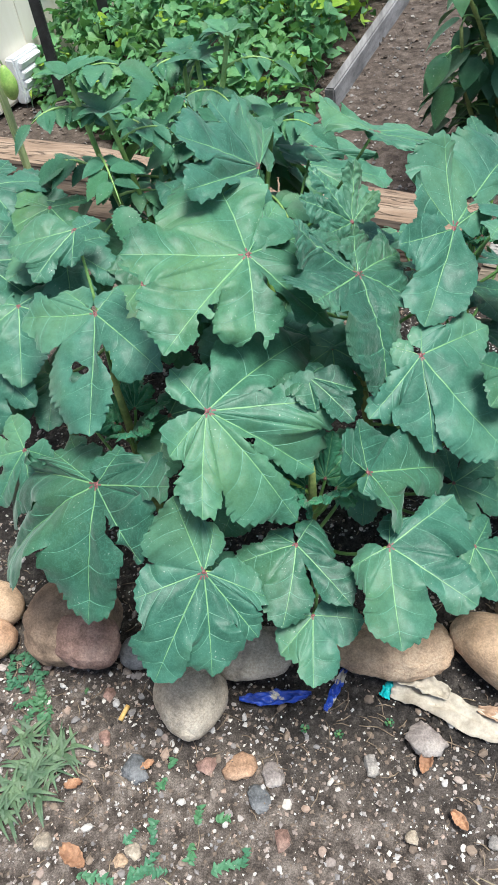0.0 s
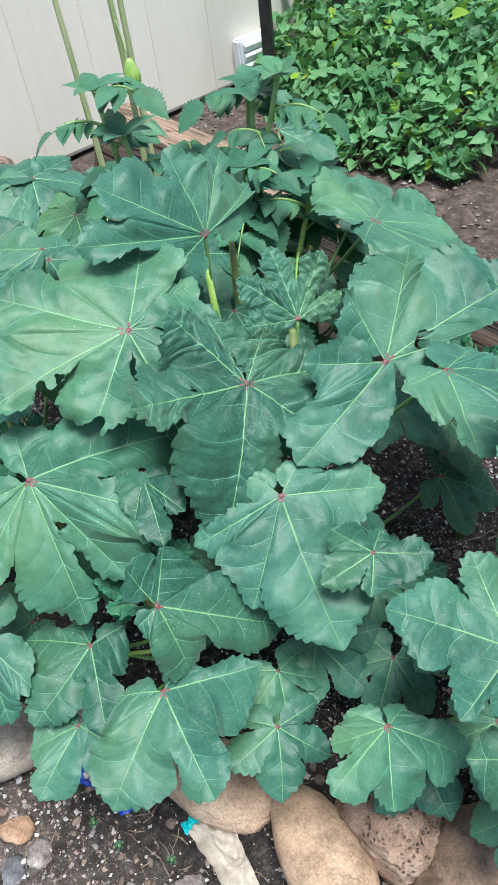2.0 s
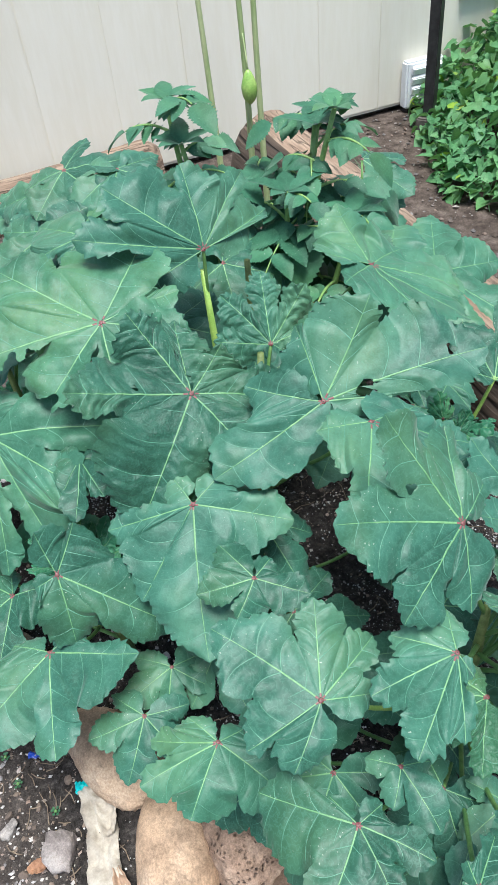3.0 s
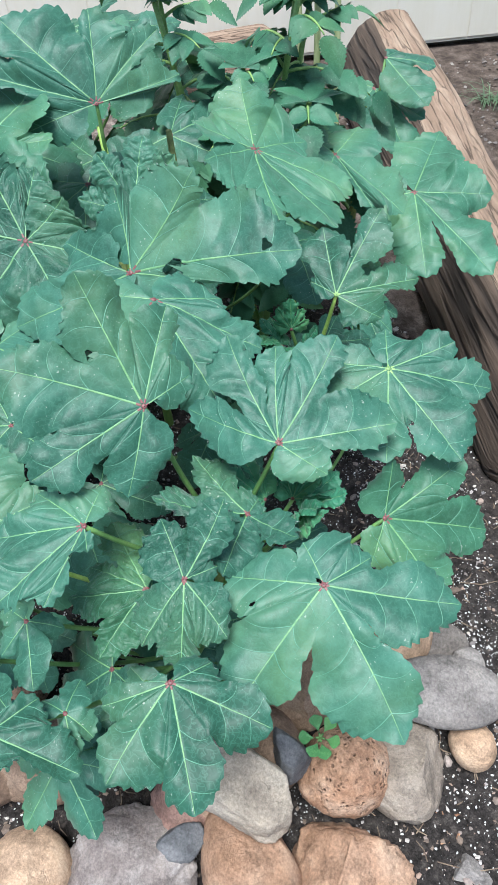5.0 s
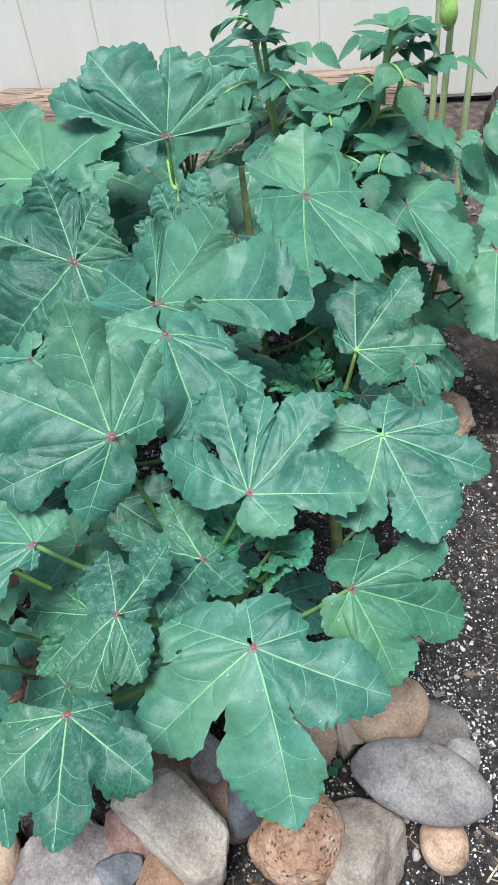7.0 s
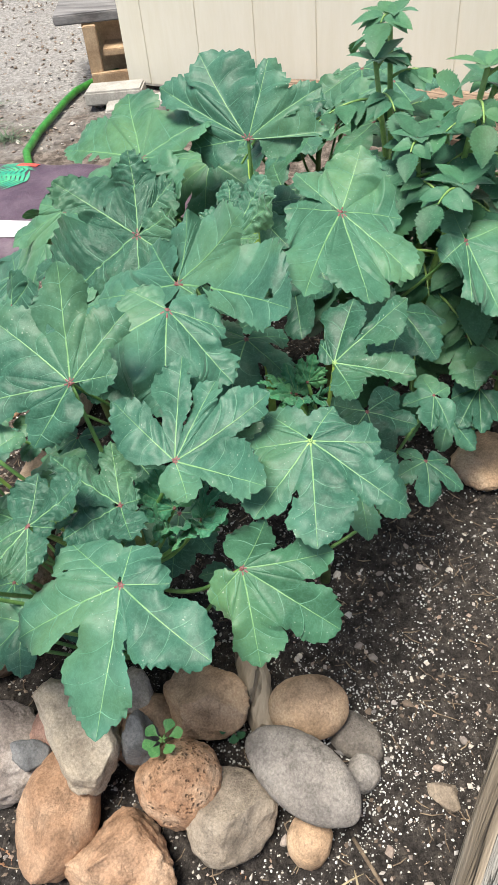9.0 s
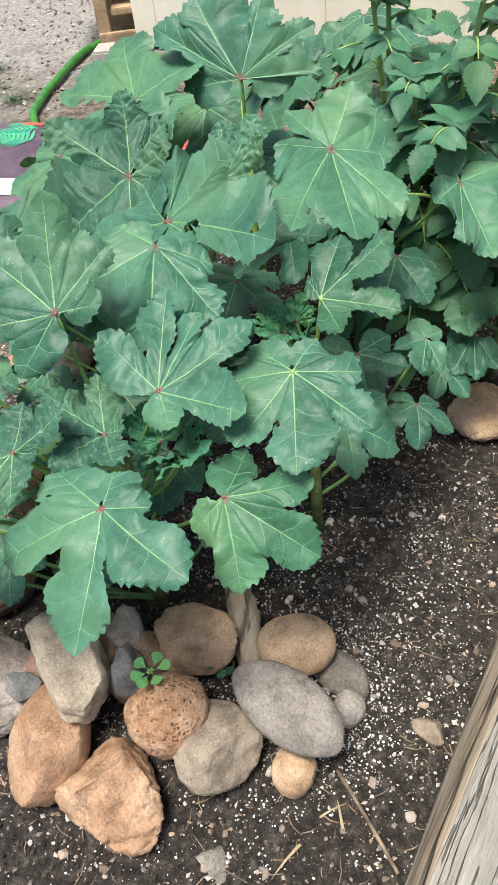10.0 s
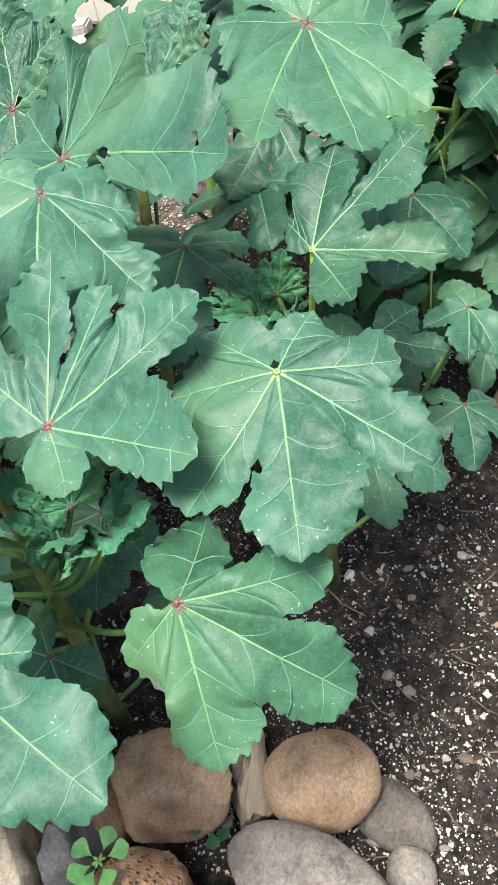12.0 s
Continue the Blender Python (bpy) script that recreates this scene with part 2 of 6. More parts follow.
def okra_leaf_data(lobes, gaps, seed, crinkle=0.0, fold=0.03, across=10):
    """A lobed, toothed leaf blade with raised veins, its joint at the origin, its face towards +z.
    Each lobe is two halves, from its midrib to the notch beside it, ribbed along its side veins."""
    r_ = random.Random(seed)
    big = max(r for a, r, z in lobes)
    across = 16 if crinkle else across
    rows_in = 9
    ph = [r_.uniform(0, 6.28) for _ in range(6)]
    verts, faces, index, weld = [], [], [], {}

    def relief(x, y):
        rho = math.hypot(x, y)
        z = 0.0034 * noise.noise((x * 17 + ph[2], y * 17 + ph[3], seed * 1.7)) * min(1.0, rho / 0.03) * (0.5 + 3.0 * big)
        z += 0.0015 * noise.noise((x * 62 + ph[4], y * 62, seed)) * min(1.0, rho / 0.02)
        if crinkle:
            z += crinkle * 0.0030 * noise.noise((x * 120 + ph[4], y * 95, seed)) * min(1.0, rho / 0.015)
        return z

    def vertex(p):
        key = (round(p[0], 6), round(p[1], 6))
        if key in weld and abs(verts[weld[key]][2] - p[2]) < 1e-4:
            return weld[key]
        verts.append(p)
        weld[key] = len(verts) - 1
        return len(verts) - 1

    def ribbon(pts, w0, w1, slot):
        base, n = len(verts), len(pts)
        pts = [Vector(p) for p in pts]
        for i, p in enumerate(pts):
            d = pts[min(i + 1, n - 1)] - pts[max(i - 1, 0)]
            s = Vector((-d.y, d.x, 0)).normalized()
            w = w0 + (w1 - w0) * i / (n - 1)
            verts.extend([tuple(p + s * w + Vector((0, 0, 0.0003))), tuple(p + Vector((0, 0, 0.0004 + 0.45 * w))), tuple(p - s * w + Vector((0, 0, 0.0003)))])
        for i in range(n - 1):
            q = base + 3 * i
            faces.extend([(q, q + 1, q + 4, q + 3), (q + 1, q + 2, q + 5, q + 4)])
            index.extend([slot, slot])

    # notches run on inwards as narrow slits
    slim = [(a, r) if k in (0, len(gaps) - 1) else (a, r * (0.80 if lobes[k][0] - lobes[k - 1][0] > 26 else 0.9)) for k, (a, r) in enumerate(gaps)]
    gaps = slim
    dips = [r_.uniform(-0.02, 0.05) for _ in gaps]
    ribbons = []
    for i, (ang, L, zt) in enumerate(lobes):
        m = Vector((math.cos(radians(ang)), math.sin(radians(ang))))
        tilt = r_.uniform(-0.36, 0.36)
        bend = r_.uniform(-0.09, 0.09) * L
        curl = r_.uniform(-0.10, 0.03)
        gutter = [r_.uniform(-0.06, 0.20) for _ in range(2)]
        ends = []
        for side in (0, 1):
            ga, gr = gaps[i + side]
            sg = 1 if side else -1
            s_ = Vector((math.cos(radians(ga)), math.sin(radians(ga)))) * gr
            w = Vector((-m.y, m.x)) * sg
            sm, sw = s_.dot(m), max(0.004, s_.dot(w))
            run = max(L - sm, 0.25 * L)
            basal = (side == 0 and i == 0) or (side == 1 and i == len(lobes) - 1)
            swell = 0.55 * run * (1.0 - min(0.75, sw / (run + 1e-6) * 0.55)) if basal else 0.37 * run
            p1 = (sm + (0.22 if basal else 0.30) * run, sw + swell)
            p2 = (L - 0.27 * run, 0.39 * run + 0.42 * sw)
            ends.append((sg, w, s_, gr, (sm, sw), p1, p2, basal or sm < 0.012))
        n_out = max(10, int((L * 0.9 + 0.02) / (0.0030 if big > 0.07 else 0.0026)))
        rows = rows_in + n_out
        share = sum(0.8 * e[3] / (0.8 * e[3] + 1.05 * L - 0.6 * e[3]) for e in ends) / 2
        share = min(0.55, max(0.14, share))
        ribs = 4 if L > 0.10 else 3
        for side, (sg, w, s_, gr, p0, p1, p2, free) in enumerate(ends):
            pitch = max(0.0085, 0.0125 * (0.6 + 2.6 * big)) * r_.uniform(0.9, 1.15)
            shift = r_.uniform(0, 1)
            arc, prev, edge = 0.0, None, []
            for j in range(rows + 1):
                if j <= rows_in:
                    f = (j / rows_in) ** 0.9
                    e = s_ * f
                    ez, q = dips[i + side] * gr * f ** 1.3, 0.0
                    edge.append((e, ez, q, share * j / rows_in, Vector((0, 0))))
                    prev = e
                    continue
                q = (j - rows_in) / n_out
                c0, c1, c2, c3 = (1 - q) ** 3, 3 * q * (1 - q) ** 2, 3 * q * q * (1 - q), q ** 3
                a = c0 * p0[0] + c1 * p1[0] + c2 * p2[0] + c3 * L
                b = c0 * p0[1] + c1 * p1[1] + c2 * p2[1]
                if not free:
                    b = min(b, max(a * p0[1] / p0[0] - 0.055 * (a - p0[0]), 0.5 * b))
                e = m * a + w * b
                d = e - prev
                arc += d.length
                prev = e.copy()
                n = Vector((d.y, -d.x)) * sg
                n = -n.normalized() if n.length > 1e-7 else w
                if n.dot(w * 0.6 + m * 0.4) < 0:
                    n = -n
                ph_ = arc / pitch + shift + 0.35 * noise.noise((arc * 40, seed, i + 9 * side))
                saw = (ph_ % 1.0)
                saw = saw / 0.74 if saw < 0.74 else (1 - saw) / 0.26
                saw = 0.5 * saw + 0.5 * saw * saw * (3 - 2 * saw)
                amp = (1.0 + 0.7 * min(crinkle, 1.0)) * 0.0056 * (0.5 + 3.2 * big) * (0.35 + 1.5 * abs(noise.noise((arc * 30, seed * 2.3, i + 5 * side))))
                live = min(1.0, q * 6) * min(1.0, (1 - q) * 7)
                nick = (n * 0.75 + m * 0.5) * amp * (saw - 0.55) * live
                e = e + n * live * 0.07 * big * noise.noise((arc * 22, seed, 3 + i + side * 7))
                zs = dips[i + side] * gr
                ez = zs + (zt - zs) * q * q * (3 - 2 * q) + live * (sg * tilt * b + curl * b + 0.0045 * math.sin(arc * 75 + ph[0] + side) + (0.16 * abs(p0[1]) * (1 if (i + side) % 2 else -1) * (1 - q)))
                edge.append((e, ez, q, share + (1 - share) * q, nick))
            grid = []
            for j in range(rows + 1):
                e, ez, q, t, nick = edge[j]
                s = L * t ** 1.12
                mid = m * s + Vector((-m.y, m.x)) * bend * (s / L) * (1 - s / L)
                mz = zt * (s / L) ** 1.7
                if j == rows:
                    e, ez, nick = mid, mz, Vector((0, 0))
                wide = (e - mid).length
                lane = t * (ribs + 0.6) + 0.15
                line = []
                for k in range(across + 1):
                    f = k / across
                    lead = 0.055 * L * math.sin(math.pi * f) * math.sin(math.pi * min(1.0, t * 1.1))
                    p = mid.lerp(e, f) + nick * max(0.0, (f - 0.8) / 0.2) + (m * lead if j > rows_in and 0 < k < across else Vector((0, 0)))
                    z = mz + (ez - mz) * f ** 1.25
                    puff = math.sin(math.pi * min(1.0, f * 1.15)) if f < 0.87 else 0.0
                    z += fold * 0.6 * wide * math.sin(math.pi * f) + gutter[side] * wide * f * (1 - f ** 3) * 0.8
                    z += 0.0066 * wide ** 0.5 * (abs(math.sin(math.pi * lane)) ** 0.7 - 0.5) * puff * (1 + 2.0 * crinkle) * min(1.0, t / share) ** 2
                    if crinkle:
                        z += crinkle * 0.0016 * (abs(math.sin(2.7 * math.pi * lane)) - 0.6) * math.sin(math.pi * f)
                    z += relief(p.x, p.y)
                    line.append(vertex((p.x, p.y, z)))
                grid.append(line)
            for j in range(rows):
                for k in range(across):
                    f = [grid[j][k], grid[j + 1][k], grid[j + 1][k + 1], grid[j][k + 1]]
                    f = f if sg < 0 else f[::-1]
                    g = [v for n_, v in enumerate(f) if v != f[n_ - 1]]
                    if len(g) > 2:
                        faces.append(g)
                        index.append(0)
            for rib in range(ribs):
                t = (rib + 0.85) / (ribs + 0.6)
                j = min(range(rows + 1), key=lambda q: abs(edge[q][3] - t))
                if (edge[j][0] - m * (L * t)).length > 0.016:
                    ribbons.append(([verts[v] for v in grid[j][:across]], 0.00050 * (big / 0.15) ** 0.5, 0.00014, 3))
            if side:
                size = (L / 0.15) ** 0.5
                rib = [verts[line[0]] for line in grid[1:-1]]
                near = max(2, sum(1 for q in rib if math.hypot(q[0], q[1]) < 0.026 * big + 0.002))
                ribbons.append((rib[:near], 0.0014 * size, 0.00114 * size, 2))
                ribbons.append((rib[near - 1:], 0.00112 * size, 0.00020, 1))
    for args in ribbons:
        ribbon(*args)
    base = len(verts)
    for i in range(4):
        for k in range(8):
            a = 2 * math.pi * k / 8
            rr = (0.0024, 0.0030, 0.0020, 0.0005)[i] * (0.7 + 2.2 * big)
            verts.append((rr * math.cos(a), rr * math.sin(a), (-0.002, 0.0004, 0.0011, 0.0013)[i]))
    for i in range(3):
        for k in range(8):
            q, w = base + i * 8 + k, base + i * 8 + (k + 1) % 8
            faces.append((q, w, w + 8, q + 8))
            index.append(2)
    return verts, faces, index


def leaf_frame(at, toward, tip, heading):
    """The pose of a leaf whose face leans tip degrees from upright towards that compass angle."""
    n = Vector((math.sin(radians(tip)) * math.cos(radians(toward)), math.sin(radians(tip)) * math.sin(radians(toward)), math.cos(radians(tip))))
    a = Vector((0, 0, 1)).cross(n)
    a = a.normalized() if a.length > 1e-4 else Vector((1, 0, 0))
    b = n.cross(a)
    x = math.cos(radians(heading)) * a + math.sin(radians(heading)) * b
    y = n.cross(x)
    m = Matrix((x, y, n)).transposed().to_4x4()
    m.translation = at
    return m


plants = {}
leaf_seed = [100]


def okra_plant(at, top, label, thick=1.0, mat=None):
    """An okra plant: an empty at the foot, its stem, later its leaves."""
    p = root("okra_plant", at, label, "okra plant", "okra plants in the bed")
    h = Vector(top) - Vector(at)
    pts = [Vector(at) - Vector((0, 0, 0.03)), Vector(at) + h * 0.25 + Vector((0.006, 0, 0)), Vector(at) + h * 0.5 - Vector((0.005, 0.004, 0)), Vector(at) + h * 0.75, Vector(top)]
    under(tube("stem", pts, [q * thick for q in (0.011, 0.010, 0.009, 0.0075, 0.005)], mat or STEM, 9), p, "thick ribbed green stem")
    plants[p.name] = pts
    return p


def stem_near(p, z):
    pts = plants[p.name]
    z = min(max(z, pts[0].z + 0.04), pts[-1].z)
    for a, b in zip(pts, pts[1:]):
        if a.z <= z <= b.z:
            return a.lerp(b, (z - a.z) / max(b.z - a.z, 1e-6))
    return pts[-1]


def okra_leaf(p, at, toward, tip, heading, lobes, gaps=None, crinkle=0.0, notch=0.46, mat=None, stalk=True, fold=0.028, holes=(), joint=None):
    """A leaf of plant p with its stalk. lobes: angle, length and drop of each lobe's tip; gaps: angle and reach of the notches round them."""
    leaf_seed[0] += 1
    v, f, ix = okra_leaf_data(lobes, gaps or lobe_gaps(lobes, notch), leaf_seed[0], crinkle, fold, 17 if holes else 10)
    for hx, hy, hr in holes:
        inside = set()
        for q, (x, y, z) in enumerate(v):
            a = math.atan2(y - hy, x - hx)
            reach = hr * (1 + 0.3 * math.sin(3 * a + hx * 90))
            d = math.hypot((x - hx) * 0.8, y - hy)
            if d < reach:
                inside.add(q)
                k = reach / max(d, 1e-4)
                v[q] = (hx + (x - hx) * k, hy + (y - hy) * k, z)
        keep = [not all(w in inside for w in face) for face in f]
        f = [face for face, k in zip(f, keep) if k]
        ix = [q for q, k in zip(ix, keep) if k]
    m = leaf_frame(at, toward, tip, heading)
    me = bpy.data.meshes.new("leaf")
    me.from_pydata(v, [], f)
    for q in (mat or (LEAF_QUILTED if crinkle > 0.5 else LEAF), VEIN, joint or KNOT, VEIN_SIDE):
        me.materials.append(q)
    me.polygons.foreach_set("material_index", ix)
    me.polygons.foreach_set("use_smooth", [True] * len(me.polygons))
    me.update()
    ob = new("leaf", me)
    ob.parent = p
    ob.matrix_parent_inverse = Matrix.Translation(p.location).inverted()
    ob.matrix_basis = m
    if stalk:
        j = Vector(at) - m.to_3x3() @ Vector((0, 0, 0.002))
        foot = stem_near(p, at[2] - 0.06 - 0.75 * (Vector(at) - stem_near(p, at[2])).length)
        pts = bent(foot, j, -0.10 * (j - foot).length, 10)
        st = tube("leaf_stalk", pts, [0.0036 - 0.0010 * i / 10 for i in range(11)], STALK if stalk is True else stalk, 7)
        st.parent = ob
        st.matrix_parent_inverse = m.inverted()
    return ob


# ---- stones ----


def stone(label, at, size, mat, turn=0.0, tilt=(0, 0), seed=0, rough=0.10, facets=0.0, squareness=0.0, name="stone", group="stones edging the bed", sub=4, cuts=(), taper=0.0):
    """A stone: a rounded lump, worn or broken, resting a little sunk in the soil."""
    bm = bmesh.new()
    bmesh.ops.create_icosphere(bm, subdivisions=sub, radius=1.0)
    r_ = random.Random(seed)
    off = Vector((r_.uniform(-9, 9), r_.uniform(-9, 9), r_.uniform(-9, 9)))
    planes = [(Vector((r_.gauss(0, 1), r_.gauss(0, 1), r_.gauss(0, 1))).normalized(), r_.uniform(*((0.42, 0.75) if facets > 0.9 else (0.62, 0.85)))) for _ in range(9)]
    for v in bm.verts:
        p = v.co.copy()
        if squareness:
            q = max(abs(p.x), abs(p.y), abs(p.z))
            p = p.lerp(p / q * 0.8, squareness)
        p.y, p.z = p.y * (1 + taper * p.x), p.z * (1 + 0.5 * taper * p.x)
        for nx, ny, nz, d in cuts:
            n = Vector((nx, ny, nz)).normalized()
            over = p.dot(n) - d - 0.05 * noise.noise(p * 2.5 + off)
            if over > 0:
                p -= n * over * 0.94
        for n, d in planes:
            over = p.dot(n) - d
            if over > 0:
                p -= n * over * facets
        k = 1 + rough * (noise.noise(p * 0.9 + off) * 1.3 + 0.45 * noise.noise(p * 2.3 + off) + (0.30 * noise.noise(p * 5.5 + off) + 0.20 * noise.noise(p * 12 + off)) * (0.7 + 1.8 * facets))
        v.co = p * k
    m = pose(0, 0, 0, tilt[0], tilt[1], turn) @ Matrix.Diagonal((size[0] / 2, size[1] / 2, size[2] / 2, 1))
    for v in bm.verts:
        v.co = m @ v.co
    ob = part(name, bm, mat, None, smooth=True)
    ob.location = at
    return tagged(ob, label, "stone", group)

# ---- surfaces of the setting ----


def ground_material():
    """Bare earth: dark potting soil in the bed, pale trodden dirt before it, grey grit in the yard, red dirt behind."""
    mat, nt, b = nodes_of("garden_earth")
    geo = nt.nodes.new("ShaderNodeNewGeometry")

    def blob(x, y, rx, ry, lo, hi):
        mp = nt.nodes.new("ShaderNodeMapping")
        mp.vector_type = "TEXTURE"
        mp.inputs["Location"].default_value = (x, y, 0)
        mp.inputs["Scale"].default_value = (rx, ry, 1)
        nt.links.new(geo.outputs["Position"], mp.inputs[0])
        flat = nt.nodes.new("ShaderNodeVectorMath")
        flat.operation = "MULTIPLY"
        flat.inputs[1].default_value = (1, 1, 0)
        nt.links.new(mp.outputs[0], flat.inputs[0])
        ln = nt.nodes.new("ShaderNodeVectorMath")
        ln.operation = "LENGTH"
        nt.links.new(flat.outputs[0], ln.inputs[0])
        ad = nt.nodes.new("ShaderNodeMath")
        ad.operation = "MULTIPLY_ADD"
        nt.links.new(noise_node(nt, 5.0, 5.0, 0.6), ad.inputs[0])
        ad.inputs[1].default_value = 0.5
        nt.links.new(ln.outputs["Value"], ad.inputs[2])
        half = nt.nodes.new("ShaderNodeMath")
        half.operation = "MULTIPLY"
        half.inputs[1].default_value = 0.5
        nt.links.new(ad.outputs[0], half.inputs[0])
        return ramp(nt, half.outputs[0], [(min(lo * 0.5, 0.98), (1, 1, 1)), (min(hi * 0.5, 1.0), (0, 0, 0))])

    dirt = ramp(nt, noise_node(nt, 26.0, 8.0, 0.7), [(0.28, (0.050, 0.040, 0.034)), (0.5, (0.122, 0.100, 0.086)), (0.72, (0.245, 0.205, 0.178))], 0.55)
    soil = ramp(nt, noise_node(nt, 60.0, 8.0, 0.7), [(0.3, (0.018, 0.016, 0.015)), (0.55, (0.047, 0.041, 0.038)), (0.75, (0.11, 0.096, 0.086))], 0.7)
    grit = ramp(nt, noise_node(nt, 45.0, 8.0, 0.75), [(0.3, (0.15, 0.142, 0.136)), (0.5, (0.27, 0.258, 0.248)), (0.7, (0.40, 0.385, 0.37))], 0.7)
    red = ramp(nt, noise_node(nt, 20.0, 8.0, 0.7), [(0.3, (0.046, 0.035, 0.029)), (0.5, (0.090, 0.070, 0.058)), (0.72, (0.16, 0.128, 0.108))], 0.7)
    col = mix(nt, blob(0.5, 1.22, 1.15, 0.62, 1.20, 1.50), dirt, soil)
    col = mix(nt, blob(-0.4, 3.4, 3.2, 1.5, 1.15, 1.4), col, red)
    col = mix(nt, blob(-5.2, -2.9, 4.6, 4.0, 1.15, 1.35), col, grit)
    fine = ramp(nt, noise_node(nt, 420.0, 3.0, 0.7), [(0.36, (0.15, 0.15, 0.15)), (0.5, (0.5, 0.5, 0.5)), (0.64, (0.9, 0.9, 0.9))])
    col = mix(nt, 0.55, col, fine, "OVERLAY")
    nt.links.new(col, b.inputs["Base Color"])
    b.inputs["Roughness"].default_value = 0.95
    b.inputs["Specular IOR Level"].default_value = 0.15
    bump(nt, b, noise_node(nt, 190.0, 7.0, 0.75), 0.9, 0.007)
    return mat


EARTH = ground_material()
SIDING = plain("cream_painted_siding", [(0.2, (0.70, 0.66, 0.555)), (0.8, (0.75, 0.71, 0.605))], 3, 0.75, bumps=(50, 0.15, 0.003), stretch=(1, 1, 0.15), grain=0.08)
# dark tone: the shade of the gap under the siding, also the posts' wooden feet
GAP_SHADE_WOOD = plain("gap_shade_and_dark_wood", [(0.3, (0.05, 0.045, 0.04)), (0.7, (0.12, 0.105, 0.09))], 20, 0.85)


def timber_material(name, stops, scale, crack=0.022, stretch=(0.07, 1, 1), depth=0.62):
    """Weathered wood: grain along the timber, dark drying cracks, pale worn fibres."""
    mat, nt, b = nodes_of(name)
    col = ramp(nt, noise_node(nt, scale, 6.0, 0.6, "Object", (0.16, 1, 1)), stops, 0.8)
    fibre = noise_node(nt, scale * 7, 4.0, 0.65, "Object", (0.05, 1, 1))
    col = mix(nt, 0.25, col, ramp(nt, fibre, [(0.35, (0.18, 0.18, 0.18)), (0.65, (0.85, 0.85, 0.85))]), "OVERLAY")
    lines = noise_node(nt, scale * 1.7, 3.0, 0.5, "Object", stretch)
    gap = ramp(nt, lines, [(0.5 - 2 * crack, (1, 1, 1)), (0.5 - crack * 0.4, (0, 0, 0)), (0.5 + crack * 0.4, (0, 0, 0)), (0.5 + 2 * crack, (1, 1, 1))])
    col = mix(nt, depth, col, gap, "MULTIPLY")
    nt.links.new(col, b.inputs["Base Color"])
    b.inputs["Roughness"].default_value = 0.9
    bump(nt, b, mix(nt, 0.45, gap, fibre), 1.0, 0.012)
    return mat


LOG = timber_material("weathered_tan_timber", [(0.25, (0.18, 0.12, 0.082)), (0.5, (0.265, 0.185, 0.13)), (0.75, (0.35, 0.265, 0.195))], 24, 0.010, (0.05, 1, 1), 0.35)
LOG_GREY = timber_material("weathered_brown_grey_timber", [(0.25, (0.17, 0.13, 0.09)), (0.5, (0.30, 0.245, 0.185)), (0.75, (0.42, 0.365, 0.30))], 12)
LOG_TOP = timber_material("bleached_grey_timber_top", [(0.25, (0.23, 0.215, 0.195)), (0.5, (0.30, 0.285, 0.26)), (0.75, (0.36, 0.345, 0.32))], 44, 0.014)
# darker brown wood for the inner side of the tan log
INNER_WOOD = timber_material("dark_brown_inner_wood", [(0.3, (0.035, 0.024, 0.017)), (0.5, (0.080, 0.056, 0.040)), (0.74, (0.19, 0.14, 0.10))], 10, 0.035)
BOARD_GREY = plain("grey_plank", [(0.3, (0.10, 0.095, 0.095)), (0.7, (0.26, 0.25, 0.25))], 16, 0.85, stretch=(1, 0.1, 1))
TAN_WOOD = plain("tan_plywood", [(0.3, (0.30, 0.20, 0.12)), (0.7, (0.46, 0.33, 0.21))], 14, 0.75, stretch=(0.2, 1, 1))
PAVER = plain("pale_grey_concrete", [(0.3, (0.30, 0.285, 0.26)), (0.7, (0.40, 0.385, 0.355))], 12, 0.85)
WHITE_PLASTIC = plain("white_plastic", [(0.3, (0.72, 0.73, 0.74)), (0.7, (0.82, 0.83, 0.84))], 8, 0.45, bumps=None)
BLACK_METAL = plain("black_painted_metal", [(0.3, (0.012, 0.012, 0.012)), (0.7, (0.03, 0.03, 0.03))], 30, 0.45, bumps=(80, 0.1, 0.002))


# ---- ground ----


def spread(lo, hi, step, far):
    """Grid lines: close together from lo to hi, wider and wider out to far."""
    mid = list(np.arange(lo, hi + 1e-6, step))
    out, d = [], step
    x = hi
    while x < far:
        d *= 1.35
        x += d
        out.append(x)
    back, d, x = [], step, lo
    while x > -far:
        d *= 1.35
        x -= d
        back.append(x)
    return back[::-1] + mid + out


def earth_height(x, y):
    near = max(0.0, 1.0 - max(0.0, math.hypot(x - 0.3, y - 1.2) - 1.6) / 2.0)
    h = 0.010 * noise.noise((x * 3.1, y * 3.1, 0)) + near * (0.006 * noise.noise((x * 14, y * 14, 3)) + 0.0035 * noise.noise((x * 47, y * 47, 9)))
    e = math.hypot((x - 0.3) / 1.0, (y - 1.25) / 0.55)
    return h + 0.030 * max(0.0, 1 - e ** 4) - 0.002


def ground():
    xs, ys = spread(-0.75, 1.5, 0.011, 400), spread(0.25, 2.0, 0.011, 400)
    verts = [(x, y, earth_height(x, y)) for y in ys for x in xs]
    n = len(xs)
    faces = [(j * n + i, j * n + i + 1, (j + 1) * n + i + 1, (j + 1) * n + i) for j in range(len(ys) - 1) for i in range(n - 1)]
    tagged(mesh_object("ground", verts, faces, [EARTH]), "bare garden earth, dark potting soil in the bed", "ground", kind="structure")


ground()

